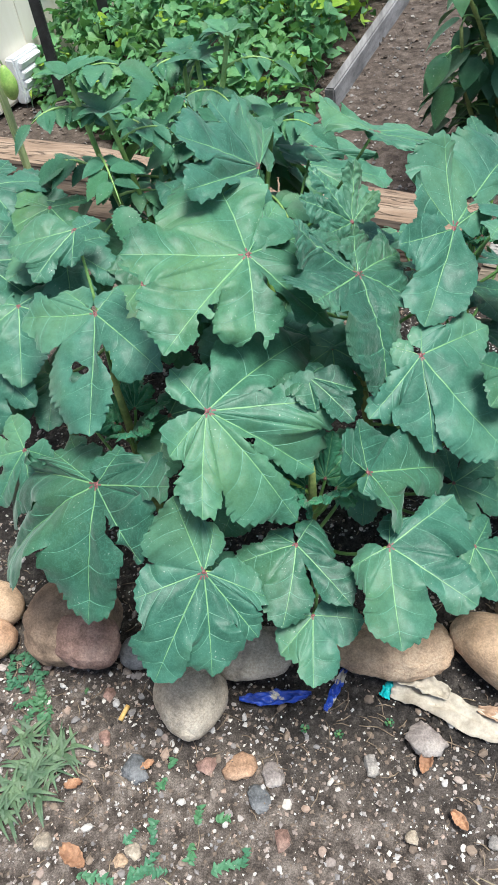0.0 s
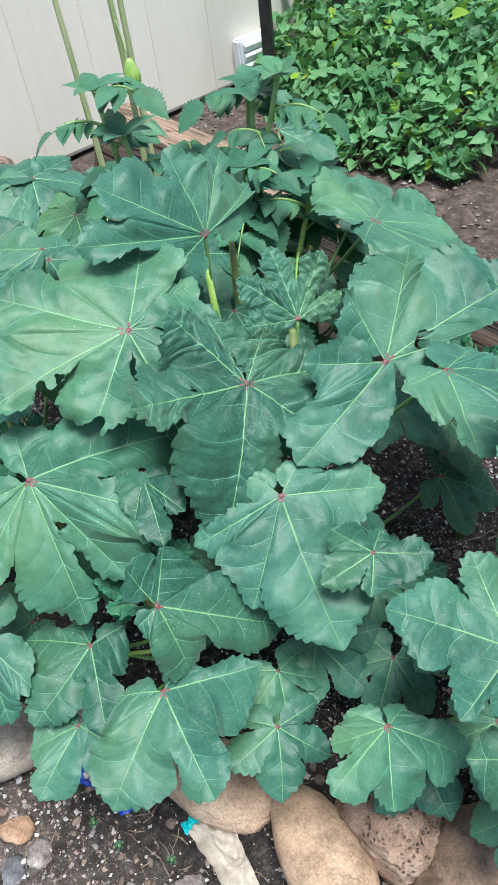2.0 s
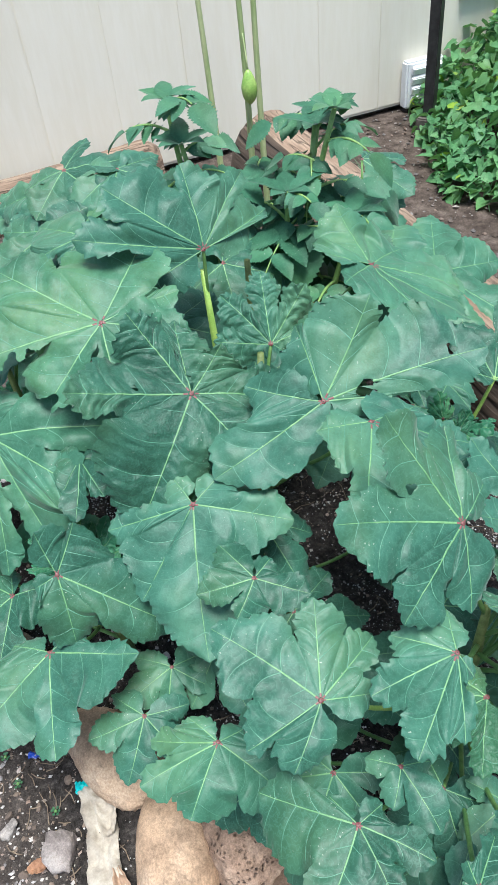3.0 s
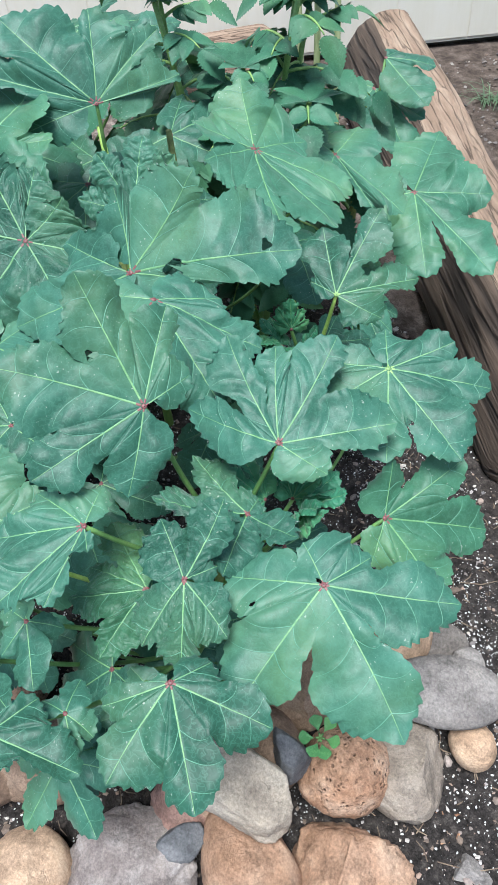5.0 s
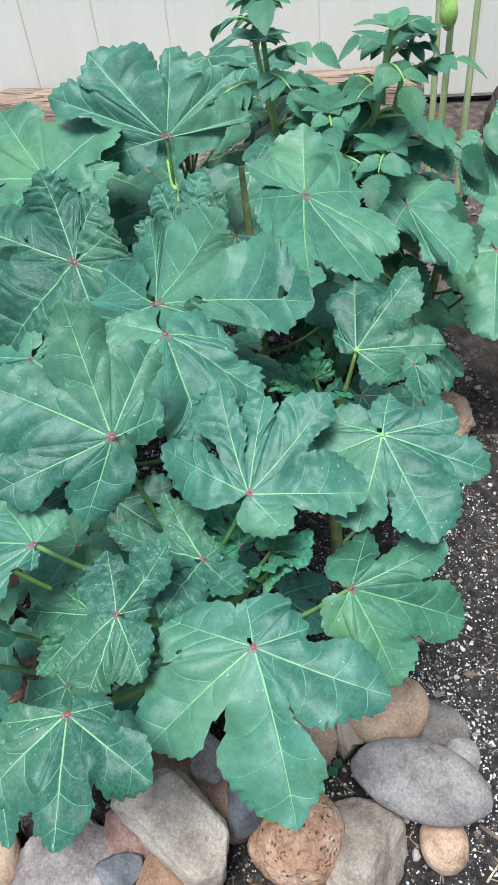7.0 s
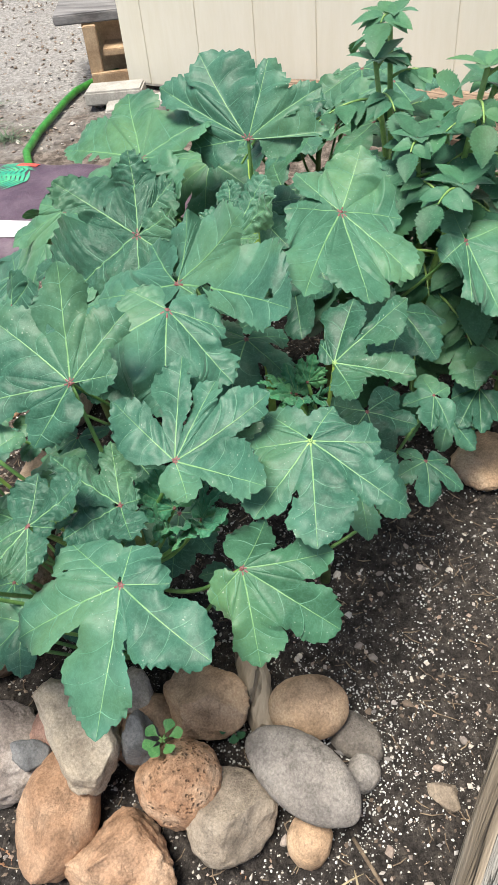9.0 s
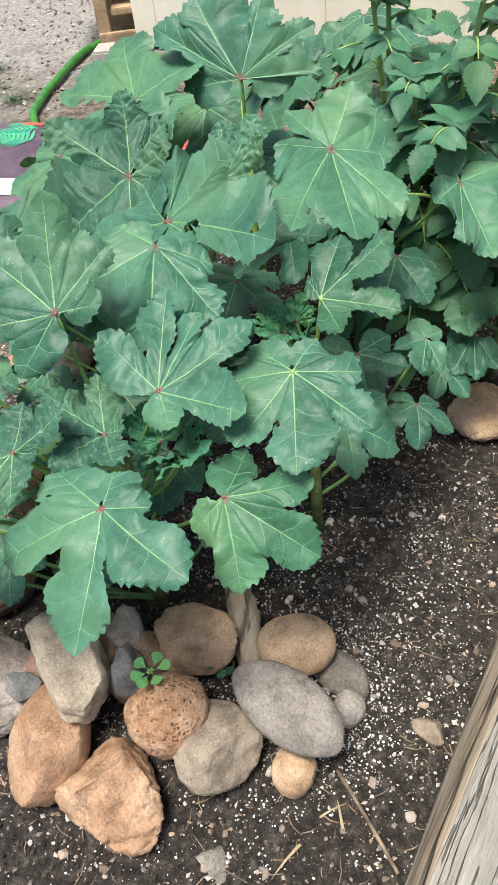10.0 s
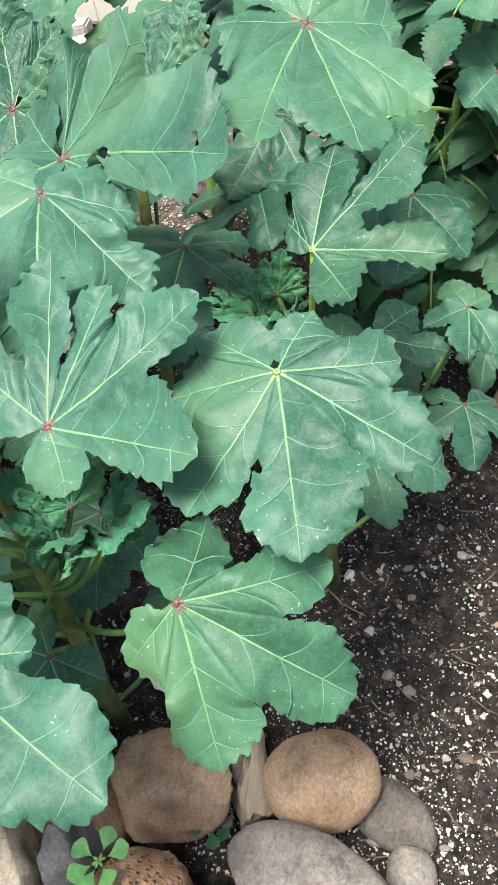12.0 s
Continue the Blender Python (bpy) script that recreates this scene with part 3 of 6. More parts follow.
# ---- the house wall ----
WALL_FOOT = Vector((-2.27, 0.09, 0))
WALL_ALONG = Vector((0.287, 0.958, 0)).normalized()
WALL_OUT = Vector((0.958, -0.287, 0)).normalized()
WALL_TURN = math.degrees(math.atan2(WALL_ALONG.y, WALL_ALONG.x))


def on_wall(s, out, z):
    return tuple(WALL_FOOT + WALL_ALONG * s + WALL_OUT * out + Vector((0, 0, z)))


def wall_north():
    core = part("wall_north", box_bm((9.0, 0.12, 2.75), on_wall(4.5, -0.064, 1.395), WALL_TURN), SIDING, None)
    tagged(core, "cream painted house wall of grooved vertical siding", "wall", kind="structure")
    pitch, width = 0.2855, 0.2795
    for k in range(-1, 31):
        s0 = max(0.0, 0.134 + pitch * k)
        s1 = 0.134 + pitch * k + width
        if s1 < 0.02:
            continue
        part("siding_board", box_bm((s1 - s0, 0.012, 2.74), on_wall((s0 + s1) / 2, -0.006, 1.40), WALL_TURN, 0.0015), SIDING, core)
    side = part("wall_west", box_bm((0.12, 4.0, 2.75), tuple(Vector(on_wall(0.06, -2.15, 1.395))), WALL_TURN - 0), SIDING, None)
    side.matrix_world = Matrix()
    tagged(side, "cream painted end wall of the house", "wall", kind="structure")
    # recessed strip, the shade under the siding put into its colour
    base = part("baseboard", box_bm((9.0, 0.06, 0.07), on_wall(4.5, -0.07, -0.01), WALL_TURN), GAP_SHADE_WOOD, None)
    tagged(base, "recessed strip under the siding, coloured dark for the gap's shade", "baseboard", kind="structure")


wall_north()


def timber(name, label, foot_a, foot_b, wide, high_a, high_b, lean, mat, seed, square, ends, inner=None, top=None):
    """A heavy timber lying on the earth; foot_a to foot_b is the line where its inner face meets the soil."""
    a, b = Vector((*foot_a, 0)), Vector((*foot_b, 0))
    u = (b - a).normalized()
    out = Vector((-u.y, u.x, 0))
    if out.y < 0:
        out = -out
    length = (b - a).length
    n, m = max(40, int(length / 0.014)), 44
    verts, faces = [], []
    for i in range(n + 1):
        f = i / n
        high = high_a + (high_b - high_a) * f
        end = min(f, 1 - f) * length
        squeeze = 1 - ends * max(0.0, 1 - end / 0.06) ** 2
        for k in range(m):
            t = 2 * math.pi * k / m
            c, s = math.cos(t), math.sin(t)
            p = square
            c, s = math.copysign(abs(c) ** p, c), math.copysign(abs(s) ** p, s)
            o = wide * (0.5 + 0.5 * c * squeeze)
            z = high * (0.5 + 0.5 * s * squeeze) - 0.02
            o += lean * max(0.0, z) * (1 - 0.5 * o / wide)
            q = (f * length * 2.0, o * 9, z * 9)
            d = 0.014 * noise.noise((q[0], q[1], q[2] + seed)) + 0.006 * noise.noise((q[0] * 3, q[1] * 4, q[2] * 4 + seed))
            d -= 0.010 * max(0.0, noise.noise((q[0] * 0.7, q[1] * 3.2, q[2] * 3.2 + seed * 2)) - 0.15) * 2
            verts.append(a + u * (f * length) + out * (o + c * d) + Vector((0, 0, z + s * d)))
    for i in range(n):
        for k in range(m):
            p0, p1 = i * m + k, i * m + (k + 1) % m
            faces.append((p0, p1, p1 + m, p0 + m))
    faces.append(list(range(m))[::-1])
    faces.append([n * m + k for k in range(m)])
    turn = math.atan2(u.y, u.x)
    inv = (Matrix.Translation(a) @ Matrix.Rotation(turn, 4, "Z")).inverted()
    kinds = {"body": [], "inner_face": [], "top_face": [], "end_face": [], "far_end_face": []}
    for i in range(n):
        for k in range(m):
            c, s = math.cos(2 * math.pi * (k + 0.5) / m), math.sin(2 * math.pi * (k + 0.5) / m)
            key = "body"
            # the side towards the bed takes the darker inner wood
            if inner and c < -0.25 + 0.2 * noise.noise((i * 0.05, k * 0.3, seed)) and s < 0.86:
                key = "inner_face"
            if top and s > 0.52 + 0.12 * noise.noise((i * 0.04, k * 0.1, seed)):
                key = "top_face"
            kinds[key].append(faces[i * m + k])
    kinds["end_face"].append(faces[-2])
    kinds["far_end_face"].append(faces[-1])
    place = Matrix.Translation(a) @ Matrix.Rotation(turn, 4, "Z")
    p = root(name, tuple(a), label, "timber", "timbers round the bed")
    local = [inv @ v for v in verts]
    for key, fs in kinds.items():
        if not fs:
            continue
        used = sorted({q for f in fs for q in f})
        at = {q: k for k, q in enumerate(used)}
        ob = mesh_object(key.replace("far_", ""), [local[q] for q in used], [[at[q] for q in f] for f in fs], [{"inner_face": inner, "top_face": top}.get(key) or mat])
        ob.parent = p
        ob.matrix_parent_inverse = Matrix.Translation(a).inverted()
        ob.matrix_basis = place
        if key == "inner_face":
            ob["label"] = "rough inner face, darker brown than the log"
        if key == "top_face":
            ob["label"] = "bleached grey cracked top"
    return p


timber("timber", "thick weathered tan log with a rough darker inner face", (0.52, 1.735), (-1.30, 2.285), 0.25, 0.21, 0.30, 0.40, LOG, 3.0, 0.72, 0.35, INNER_WOOD)
timber("timber", "squared grey weathered landscape timber, cracked on top", (1.75, 1.37), (0.50, 1.772), 0.22, 0.185, 0.16, 0.30, LOG_GREY, 8.0, 0.45, 0.1, None, LOG_TOP)
timber("timber", "pale tan log lying along the house wall", (-1.42, 2.16), (-1.90, 0.55), 0.16, 0.20, 0.17, 0.25, LOG, 14.0, 0.8, 0.3)


def far_bed_board():
    """The grey board that edges the far bed."""
    b = part("edging_board", box_bm((0.042, 1.35, 0.105), (0.26, 3.72, 0.03), -14.6, 0.006), BOARD_GREY, None)
    tagged(b, "grey weathered plank edging the far bed", "board", kind="structure")


far_bed_board()


def wall_vent():
    p = root("wall_vent", on_wall(3.475, 0.0, 0.02), "white plastic louvred vent low on the house wall", "vent")
    part("frame", box_bm((0.185, 0.05, 0.19), on_wall(3.475, 0.026, 0.108), WALL_TURN, 0.008), WHITE_PLASTIC, p)
    for k in range(4):
        part("louvre", box_bm((0.145, 0.022, 0.034), on_wall(3.475, 0.058, 0.050 + 0.040 * k), WALL_TURN, 0.004, (24, 0)), WHITE_PLASTIC, p)


wall_vent()


def black_post(x, y, high):
    p = root("post", (x, y, 0), "slim square black metal post before the house wall", "post", "black posts by the wall")
    part("shaft", box_bm((0.042, 0.042, high), (x, y, high / 2 - 0.03), 17, 0.003), BLACK_METAL, p)
    part("foot_block", box_bm((0.085, 0.085, 0.09), (x + 0.01, y - 0.01, 0.03), 17, 0.006), GAP_SHADE_WOOD, p, "dark wooden foot block")


black_post(-1.03, 3.20, 1.7)
black_post(-0.86, 3.48, 1.7)
trim = part("trim", box_bm((5.2, 0.03, 0.09), on_wall(6.25, 0.016, 0.44), WALL_TURN, 0.003), SIDING, None)
tagged(trim, "cream rail across the house wall", "trim", kind="structure")

# ---- okra plants ----
plant_a = okra_plant((-0.14, 0.98, 0.02), (-0.13, 0.95, 0.52), "okra plant with broad lobed green leaves, some with holes")
plant_b = okra_plant((0.16, 0.90, 0.03), (0.18, 0.85, 0.42), "okra plant with large drooping lobed leaves over the edging stones")
plant_c = okra_plant((0.26, 1.14, 0.03), (0.24, 1.20, 0.60), "tall okra plant with large lobed leaves and a crinkled new leaf")
plant_d = okra_plant((0.68, 1.16, 0.03), (0.68, 1.17, 0.46), "okra plant with many deeply lobed leaves beside the stone pile")
plant_i = okra_plant((0.10, 1.24, 0.03), (0.083, 1.226, 0.665), "tall okra plant with one broad leaf on a bright straight stalk", 0.85, BRIGHT_STALK)
plant_e = okra_plant((0.02, 1.36, 0.03), (0.05, 1.34, 0.62), "tall okra plant with wide leaves on reddish joints")
plant_f = okra_plant((0.46, 1.40, 0.03), (0.45, 1.40, 0.46), "young okra plant with pale-veined lobed leaves")
plant_g = okra_plant((-0.02, 1.70, 0.03), (-0.04, 1.74, 0.44), "okra plant leaning against the weathered log")
plant_h = okra_plant((-0.42, 1.25, 0.02), (-0.42, 1.27, 0.50), "okra plant with broad leaves in the thick of the bed")
okra_leaf(plant_c, (0.092, 1.035, 0.669), -37, 31, -123, [(-216, 0.121, -0.013), (-172, 0.169, -0.019), (-91, 0.184, 0.001), (-44, 0.212, -0.001), (-4, 0.151, -0.017), (45, 0.16, -0.018), (110, 0.132, -0.015)], [(-217, 0.014), (-207, 0.112), (-114, 0.138), (-73, 0.186), (-42, 0.092), (24, 0.038), (75, 0.134), (135, 0.02)], holes=[(0.108, -0.084, 0.01), (0.139, -0.012, 0.014), (0.085, -0.067, 0.006)])
okra_leaf(plant_b, (0.043, 0.841, 0.546), -54, 37, -28, [(-127, 0.086, 0.013), (-92, 0.152, 0.008), (-47, 0.2, -0.034), (-24, 0.181, -0.041), (7, 0.187, 0.014), (41, 0.224, -0.079), (131, 0.08, -0.008)], [(-139, 0.009), (-113, 0.093), (-78, 0.12), (-35, 0.066), (-7, 0.199), (24, 0.094), (86, 0.069), (164, 0.016)], holes=[(0.063, -0.039, 0.005)], stalk=BRIGHT_STALK)
okra_leaf(plant_b, (0.038, 0.680, 0.390), -64, 39, 174, [(-116, 0.07, -0.008), (-80, 0.113, 0.028), (7, 0.102, 0.003), (53, 0.165, -0.018), (82, 0.146, -0.016), (117, 0.121, -0.013), (145, 0.095, -0.01)], [(-141, 0.01), (-100, 0.099), (-23, 0.085), (29, 0.136), (68, 0.121), (108, 0.102), (133, 0.11), (173, 0.012)], stalk=BRIGHT_STALK)
okra_leaf(plant_a, (-0.131, 0.786, 0.450), -130, 31, -48, [(-128, 0.122, -0.012), (-110, 0.309, -0.108), (-76, 0.278, -0.097), (-15, 0.199, -0.057), (29, 0.141, -0.02), (75, 0.159, 0.034), (140, 0.067, -0.007)], [(-134, 0.01), (-118, 0.143), (-88, 0.146), (-46, 0.145), (19, 0.065), (67, 0.101), (99, 0.113), (142, 0.008)], holes=[(0.077, 0.029, 0.008)])
okra_leaf(plant_a, (-0.144, 0.991, 0.605), -100, 21, -93, [(-116, 0.081, -0.009), (-82, 0.13, -0.014), (16, 0.193, -0.021), (62, 0.149, -0.016), (163, 0.056, -0.006)], [(-117, 0.012), (-99, 0.107), (-32, 0.082), (33, 0.068), (91, 0.061), (164, 0.009)], holes=[(0.095, 0.007, 0.012)])
okra_leaf(plant_a, (-0.229, 1.196, 0.628), -65, 21, -118, [(-427, 0.117, -0.013), (-384, 0.116, -0.013), (-351, 0.072, -0.008), (-230, 0.048, -0.005)], [(-480, 0.017), (-396, 0.121), (-371, 0.077), (-316, 0.016), (-148, 0.014)])
okra_leaf(plant_b, (0.293, 0.746, 0.370), -81, 11, -34, [(-123, 0.063, -0.007), (-58, 0.145, -0.016), (-7, 0.141, -0.016), (68, 0.128, -0.003), (112, 0.056, -0.006)], [(-129, 0.009), (-87, 0.107), (-24, 0.092), (17, 0.113), (82, 0.067), (132, 0.009)])
okra_leaf(plant_b, (0.264, 0.802, 0.464), -18, 42, -5, [(-163, 0.033, -0.004), (-89, 0.098, -0.029), (-39, 0.179, -0.02), (59, 0.072, 0.022), (104, 0.064, 0.018)], [(-188, 0.01), (-131, 0.058), (-60, 0.088), (1, 0.094), (66, 0.067), (106, 0.015)])
okra_leaf(plant_b, (0.159, 0.755, 0.356), -80, 13, -63, [(-155, 0.047, -0.005), (-106, 0.102, -0.011), (-43, 0.123, -0.014), (8, 0.119, -0.013), (116, 0.051, -0.006)], [(-189, 0.009), (-127, 0.065), (-69, 0.084), (-12, 0.038), (34, 0.065), (127, 0.011)])
okra_leaf(plant_b, (0.185, 0.675, 0.294), -81, 11, -61, [(-124, 0.029, -0.003), (-75, 0.073, -0.008), (-35, 0.101, -0.011), (51, 0.074, -0.008)], [(-175, 0.008), (-107, 0.041), (-51, 0.086), (4, 0.06), (121, 0.009)])
okra_leaf(plant_b, (0.178, 0.912, 0.543), -83, 17, -65, [(-106, 0.051, -0.012), (-16, 0.052, -0.012), (15, 0.092, -0.012), (48, 0.071, -0.012), (106, 0.034, -0.012)], notch=0.28)
okra_leaf(plant_c, (0.339, 0.984, 0.519), -52, 35, -155, [(-429, 0.05, -0.006), (-364, 0.127, -0.014), (-318, 0.145, -0.013), (-282, 0.204, -0.007), (-208, 0.135, -0.015), (-150, 0.054, -0.006)], [(-431, 0.012), (-380, 0.035), (-350, 0.1), (-317, 0.092), (-245, 0.084), (-185, 0.078), (-141, 0.011)])
okra_leaf(plant_c, (0.248, 1.067, 0.608), -15, 36, 104, [(-385, 0.113, -0.011), (-353, 0.133, 0.04), (-300, 0.171, 0.045), (-237, 0.2, -0.055), (-173, 0.15, -0.02), (-125, 0.134, -0.013), (-67, 0.077, 0.023)], [(-387, 0.015), (-374, 0.122), (-330, 0.128), (-285, 0.124), (-201, 0.094), (-141, 0.117), (-101, 0.11), (-49, 0.015)], holes=[(0.048, 0.061, 0.004), (0.05, -0.016, 0.004)], crinkle=1.0)
okra_leaf(plant_c, (0.392, 1.177, 0.610), -41, 42, 126, [(-321, 0.107, -0.003), (-274, 0.178, -0.005), (-126, 0.089, 0.003), (-111, 0.225, 0.005), (-63, 0.15, 0.027), (-18, 0.103, 0.031)], [(-323, 0.018), (-294, 0.127), (-136, 0.012), (-123, 0.149), (-75, 0.149), (-24, 0.124), (-17, 0.011)], holes=[(-0.053, -0.173, 0.006), (-0.024, -0.055, 0.012)])
okra_leaf(plant_c, (0.470, 0.975, 0.492), -27, 19, -104, [(-131, 0.058, 0.015), (-76, 0.075, -0.008), (-24, 0.054, -0.006), (72, 0.074, 0.004), (142, 0.035, -0.004)], [(-165, 0.009), (-105, 0.06), (-42, 0.026), (26, 0.052), (98, 0.041), (162, 0.009)])
okra_leaf(plant_d, (0.655, 0.908, 0.525), -25, 21, 125, [(-133, 0.061, -0.007), (-93, 0.092, -0.01), (-49, 0.105, 0.011), (7, 0.136, 0.01), (71, 0.091, -0.01), (106, 0.076, -0.008)], [(-180, 0.011), (-110, 0.06), (-74, 0.089), (-30, 0.075), (36, 0.076), (79, 0.071), (138, 0.009)], crinkle=0.2, stalk=BRIGHT_STALK)
okra_leaf(plant_d, (0.557, 0.831, 0.390), 15, 16, -160, [(-114, 0.048, -0.005), (-70, 0.081, 0.02), (-46, 0.101, -0.011), (-4, 0.089, -0.01), (71, 0.102, -0.011), (134, 0.037, -0.004)], [(-143, 0.009), (-88, 0.07), (-58, 0.06), (-25, 0.098), (37, 0.074), (98, 0.061), (179, 0.009)])
okra_leaf(plant_d, (0.747, 0.867, 0.452), -70, 8, -61, [(-137, 0.041, -0.005), (-111, 0.11, -0.012), (-27, 0.093, -0.01), (23, 0.072, -0.008), (64, 0.08, -0.009), (127, 0.034, -0.004)], [(-138, 0.007), (-131, 0.057), (-56, 0.07), (4, 0.055), (44, 0.053), (85, 0.046), (155, 0.008)])
okra_leaf(plant_d, (0.867, 0.890, 0.507), 21, 8, -127, [(-482, 0.015, -0.002), (-454, 0.074, -0.008), (-358, 0.039, -0.004), (-296, 0.09, -0.01), (-235, 0.052, -0.006), (-193, 0.024, -0.003)], [(-507, 0.005), (-466, 0.039), (-419, 0.037), (-306, 0.046), (-267, 0.065), (-219, 0.039), (-170, 0.004)])
okra_leaf(plant_d, (0.657, 1.120, 0.631), 0, 43, 167, [(-150, 0.059, -0.007), (-108, 0.11, -0.012), (-67, 0.148, 0.019), (-19, 0.157, 0.002), (29, 0.134, 0.006), (75, 0.094, -0.01)], [(-151, 0.011), (-121, 0.071), (-85, 0.104), (-42, 0.076), (11, 0.107), (49, 0.072), (130, 0.01)], holes=[(0.048, -0.055, 0.005)])
okra_leaf(plant_d, (0.730, 1.026, 0.571), -12, 11, 166, [(-103, 0.049, -0.005), (-33, 0.068, -0.007), (9, 0.098, -0.011), (48, 0.112, -0.012), (72, 0.086, -0.009), (105, 0.028, -0.003)], [(-123, 0.005), (-51, 0.047), (-10, 0.073), (28, 0.098), (60, 0.097), (78, 0.044), (116, 0.007)], crinkle=0.3)
okra_leaf(plant_i, (0.091, 1.228, 0.702), -7, 60, 90, [(-86, 0.092, -0.01), (-80, 0.134, -0.015), (-52, 0.142, -0.016), (-8, 0.128, -0.014), (39, 0.172, -0.019), (66, 0.194, -0.021), (101, 0.108, -0.012)], [(-88, 0.019), (-85, 0.13), (-58, 0.085), (-37, 0.125), (0, 0.103), (53, 0.154), (75, 0.125), (103, 0.015)])
okra_leaf(plant_e, (0.269, 1.403, 0.668), 38, 23, 133, [(-337, 0.085, -0.001), (-269, 0.182, 0.017), (-238, 0.168, 0.0), (-207, 0.151, 0.0), (-161, 0.093, -0.003), (-85, 0.108, 0.032), (-23, 0.094, 0.004)], [(-347, 0.013), (-295, 0.133), (-262, 0.107), (-223, 0.163), (-185, 0.095), (-118, 0.094), (-57, 0.111), (-22, 0.026)], holes=[(-0.015, 0.132, 0.006)])
okra_leaf(plant_g, (0.114, 1.774, 0.429), -32, 21, -50, [(-145, 0.061, -0.007), (-117, 0.116, -0.013), (-29, 0.177, -0.02), (4, 0.217, -0.024), (56, 0.147, -0.016), (126, 0.172, -0.019)], [(-147, 0.014), (-144, 0.08), (-60, 0.079), (-11, 0.081), (31, 0.066), (93, 0.091), (178, 0.024)])
okra_leaf(plant_f, (0.491, 1.421, 0.560), -20, 40, 78, [(-114, 0.068, 0.02), (-70, 0.113, -0.01), (-20, 0.128, 0.008), (18, 0.096, -0.011), (68, 0.038, -0.004)], [(-137, 0.008), (-80, 0.07), (-45, 0.051), (-11, 0.049), (49, 0.067), (139, 0.007)], holes=[(0.04, -0.035, 0.006)], stalk=BRIGHT_STALK, joint=PALE_JOINT)
okra_leaf(plant_f, (0.646, 1.412, 0.559), -15, 21, -67, [(-131, 0.077, -0.008), (-90, 0.087, -0.01), (-36, 0.119, -0.0), (2, 0.138, -0.002), (49, 0.124, -0.014), (81, 0.086, 0.005), (148, 0.056, -0.006)], [(-134, 0.007), (-116, 0.074), (-70, 0.08), (-18, 0.09), (35, 0.086), (67, 0.086), (107, 0.066), (159, 0.007)], holes=[(0.069, -0.019, 0.004)], joint=PALE_JOINT)
okra_leaf(plant_d, (0.692, 1.251, 0.549), -6, 27, 6, [(-420, 0.064, 0.019), (-374, 0.128, 0.027), (-320, 0.143, 0.012), (-290, 0.112, 0.011), (-266, 0.137, 0.014), (-217, 0.104, 0.031)], [(-501, 0.011), (-389, 0.043), (-333, 0.054), (-300, 0.107), (-274, 0.039), (-241, 0.058), (-167, 0.008)], crinkle=0.25)
okra_leaf(plant_d, (0.743, 1.191, 0.515), 69, 11, 114, [(-313, 0.08, -0.009), (-242, 0.064, 0.016), (-141, 0.028, -0.003), (-67, 0.086, 0.022), (-20, 0.104, 0.026)], [(-315, 0.006), (-272, 0.025), (-196, 0.019), (-97, 0.041), (-48, 0.069), (-19, 0.008)], crinkle=1.0)
okra_leaf(plant_d, (0.805, 1.100, 0.533), -28, 18, -6, [(-327, 0.036, -0.004), (-288, 0.087, 0.022), (-238, 0.063, 0.016), (-113, 0.074, -0.008), (-77, 0.092, 0.023), (-42, 0.071, -0.008)], [(-329, 0.007), (-311, 0.035), (-261, 0.023), (-166, 0.031), (-98, 0.043), (-66, 0.075), (-6, 0.009)], crinkle=0.8)
okra_leaf(plant_d, (0.853, 1.228, 0.510), -24, 19, -38, [(-149, 0.102, -0.011), (-89, 0.138, -0.015), (-26, 0.163, -0.018), (31, 0.137, -0.015), (69, 0.057, -0.006), (152, 0.05, -0.006)], [(-168, 0.008), (-120, 0.101), (-64, 0.075), (-5, 0.069), (56, 0.058), (95, 0.064), (159, 0.009)], holes=[(-0.043, -0.059, 0.003)])
okra_leaf(plant_d, (0.902, 1.055, 0.537), -8, 10, -93, [(-106, 0.02, -0.002), (-84, 0.063, -0.007), (-43, 0.096, -0.011), (2, 0.108, -0.012), (56, 0.097, -0.011), (107, 0.041, -0.005)], [(-117, 0.003), (-102, 0.046), (-64, 0.061), (-13, 0.078), (28, 0.07), (79, 0.054), (141, 0.006)])
okra_leaf(plant_d, (0.773, 1.345, 0.458), 0, 38, -39, [(-448, 0.058, -0.006), (-394, 0.119, -0.013), (-346, 0.137, -0.022), (-304, 0.115, 0.015), (-254, 0.067, 0.02)], [(-464, 0.01), (-414, 0.079), (-369, 0.102), (-325, 0.091), (-284, 0.047), (-162, 0.009)])
okra_leaf(plant_c, (0.468, 1.186, 0.616), 23, 20, -113, [(-113, 0.075, -0.008), (-47, 0.132, -0.014), (13, 0.162, -0.018), (51, 0.144, -0.016), (83, 0.086, -0.009)], [(-143, 0.014), (-62, 0.104), (-6, 0.163), (33, 0.153), (65, 0.11), (172, 0.018)], crinkle=0.3)
okra_leaf(plant_d, (0.741, 0.937, 0.467), 14, 13, -146, [(-106, 0.036, -0.012), (-13, 0.041, -0.012), (33, 0.071, -0.012), (106, 0.039, -0.012)], notch=0.60)
okra_leaf(plant_d, (0.866, 0.956, 0.486), 16, 10, 2, [(-110, 0.041, -0.012), (-74, 0.033, -0.012), (36, 0.037, -0.012), (110, 0.030, -0.012)], notch=0.28)
okra_leaf(plant_g, (-0.188, 1.849, 0.496), -29, 23, -126, [(-92, 0.046, -0.012), (-4, 0.082, -0.012), (59, 0.179, -0.012), (92, 0.128, -0.012)], notch=0.30)
okra_leaf(plant_g, (-0.175, 1.864, 0.558), -30, 23, -6, [(-46, 0.144, -0.012), (-1, 0.102, -0.012), (47, 0.047, -0.012)], notch=0.28)
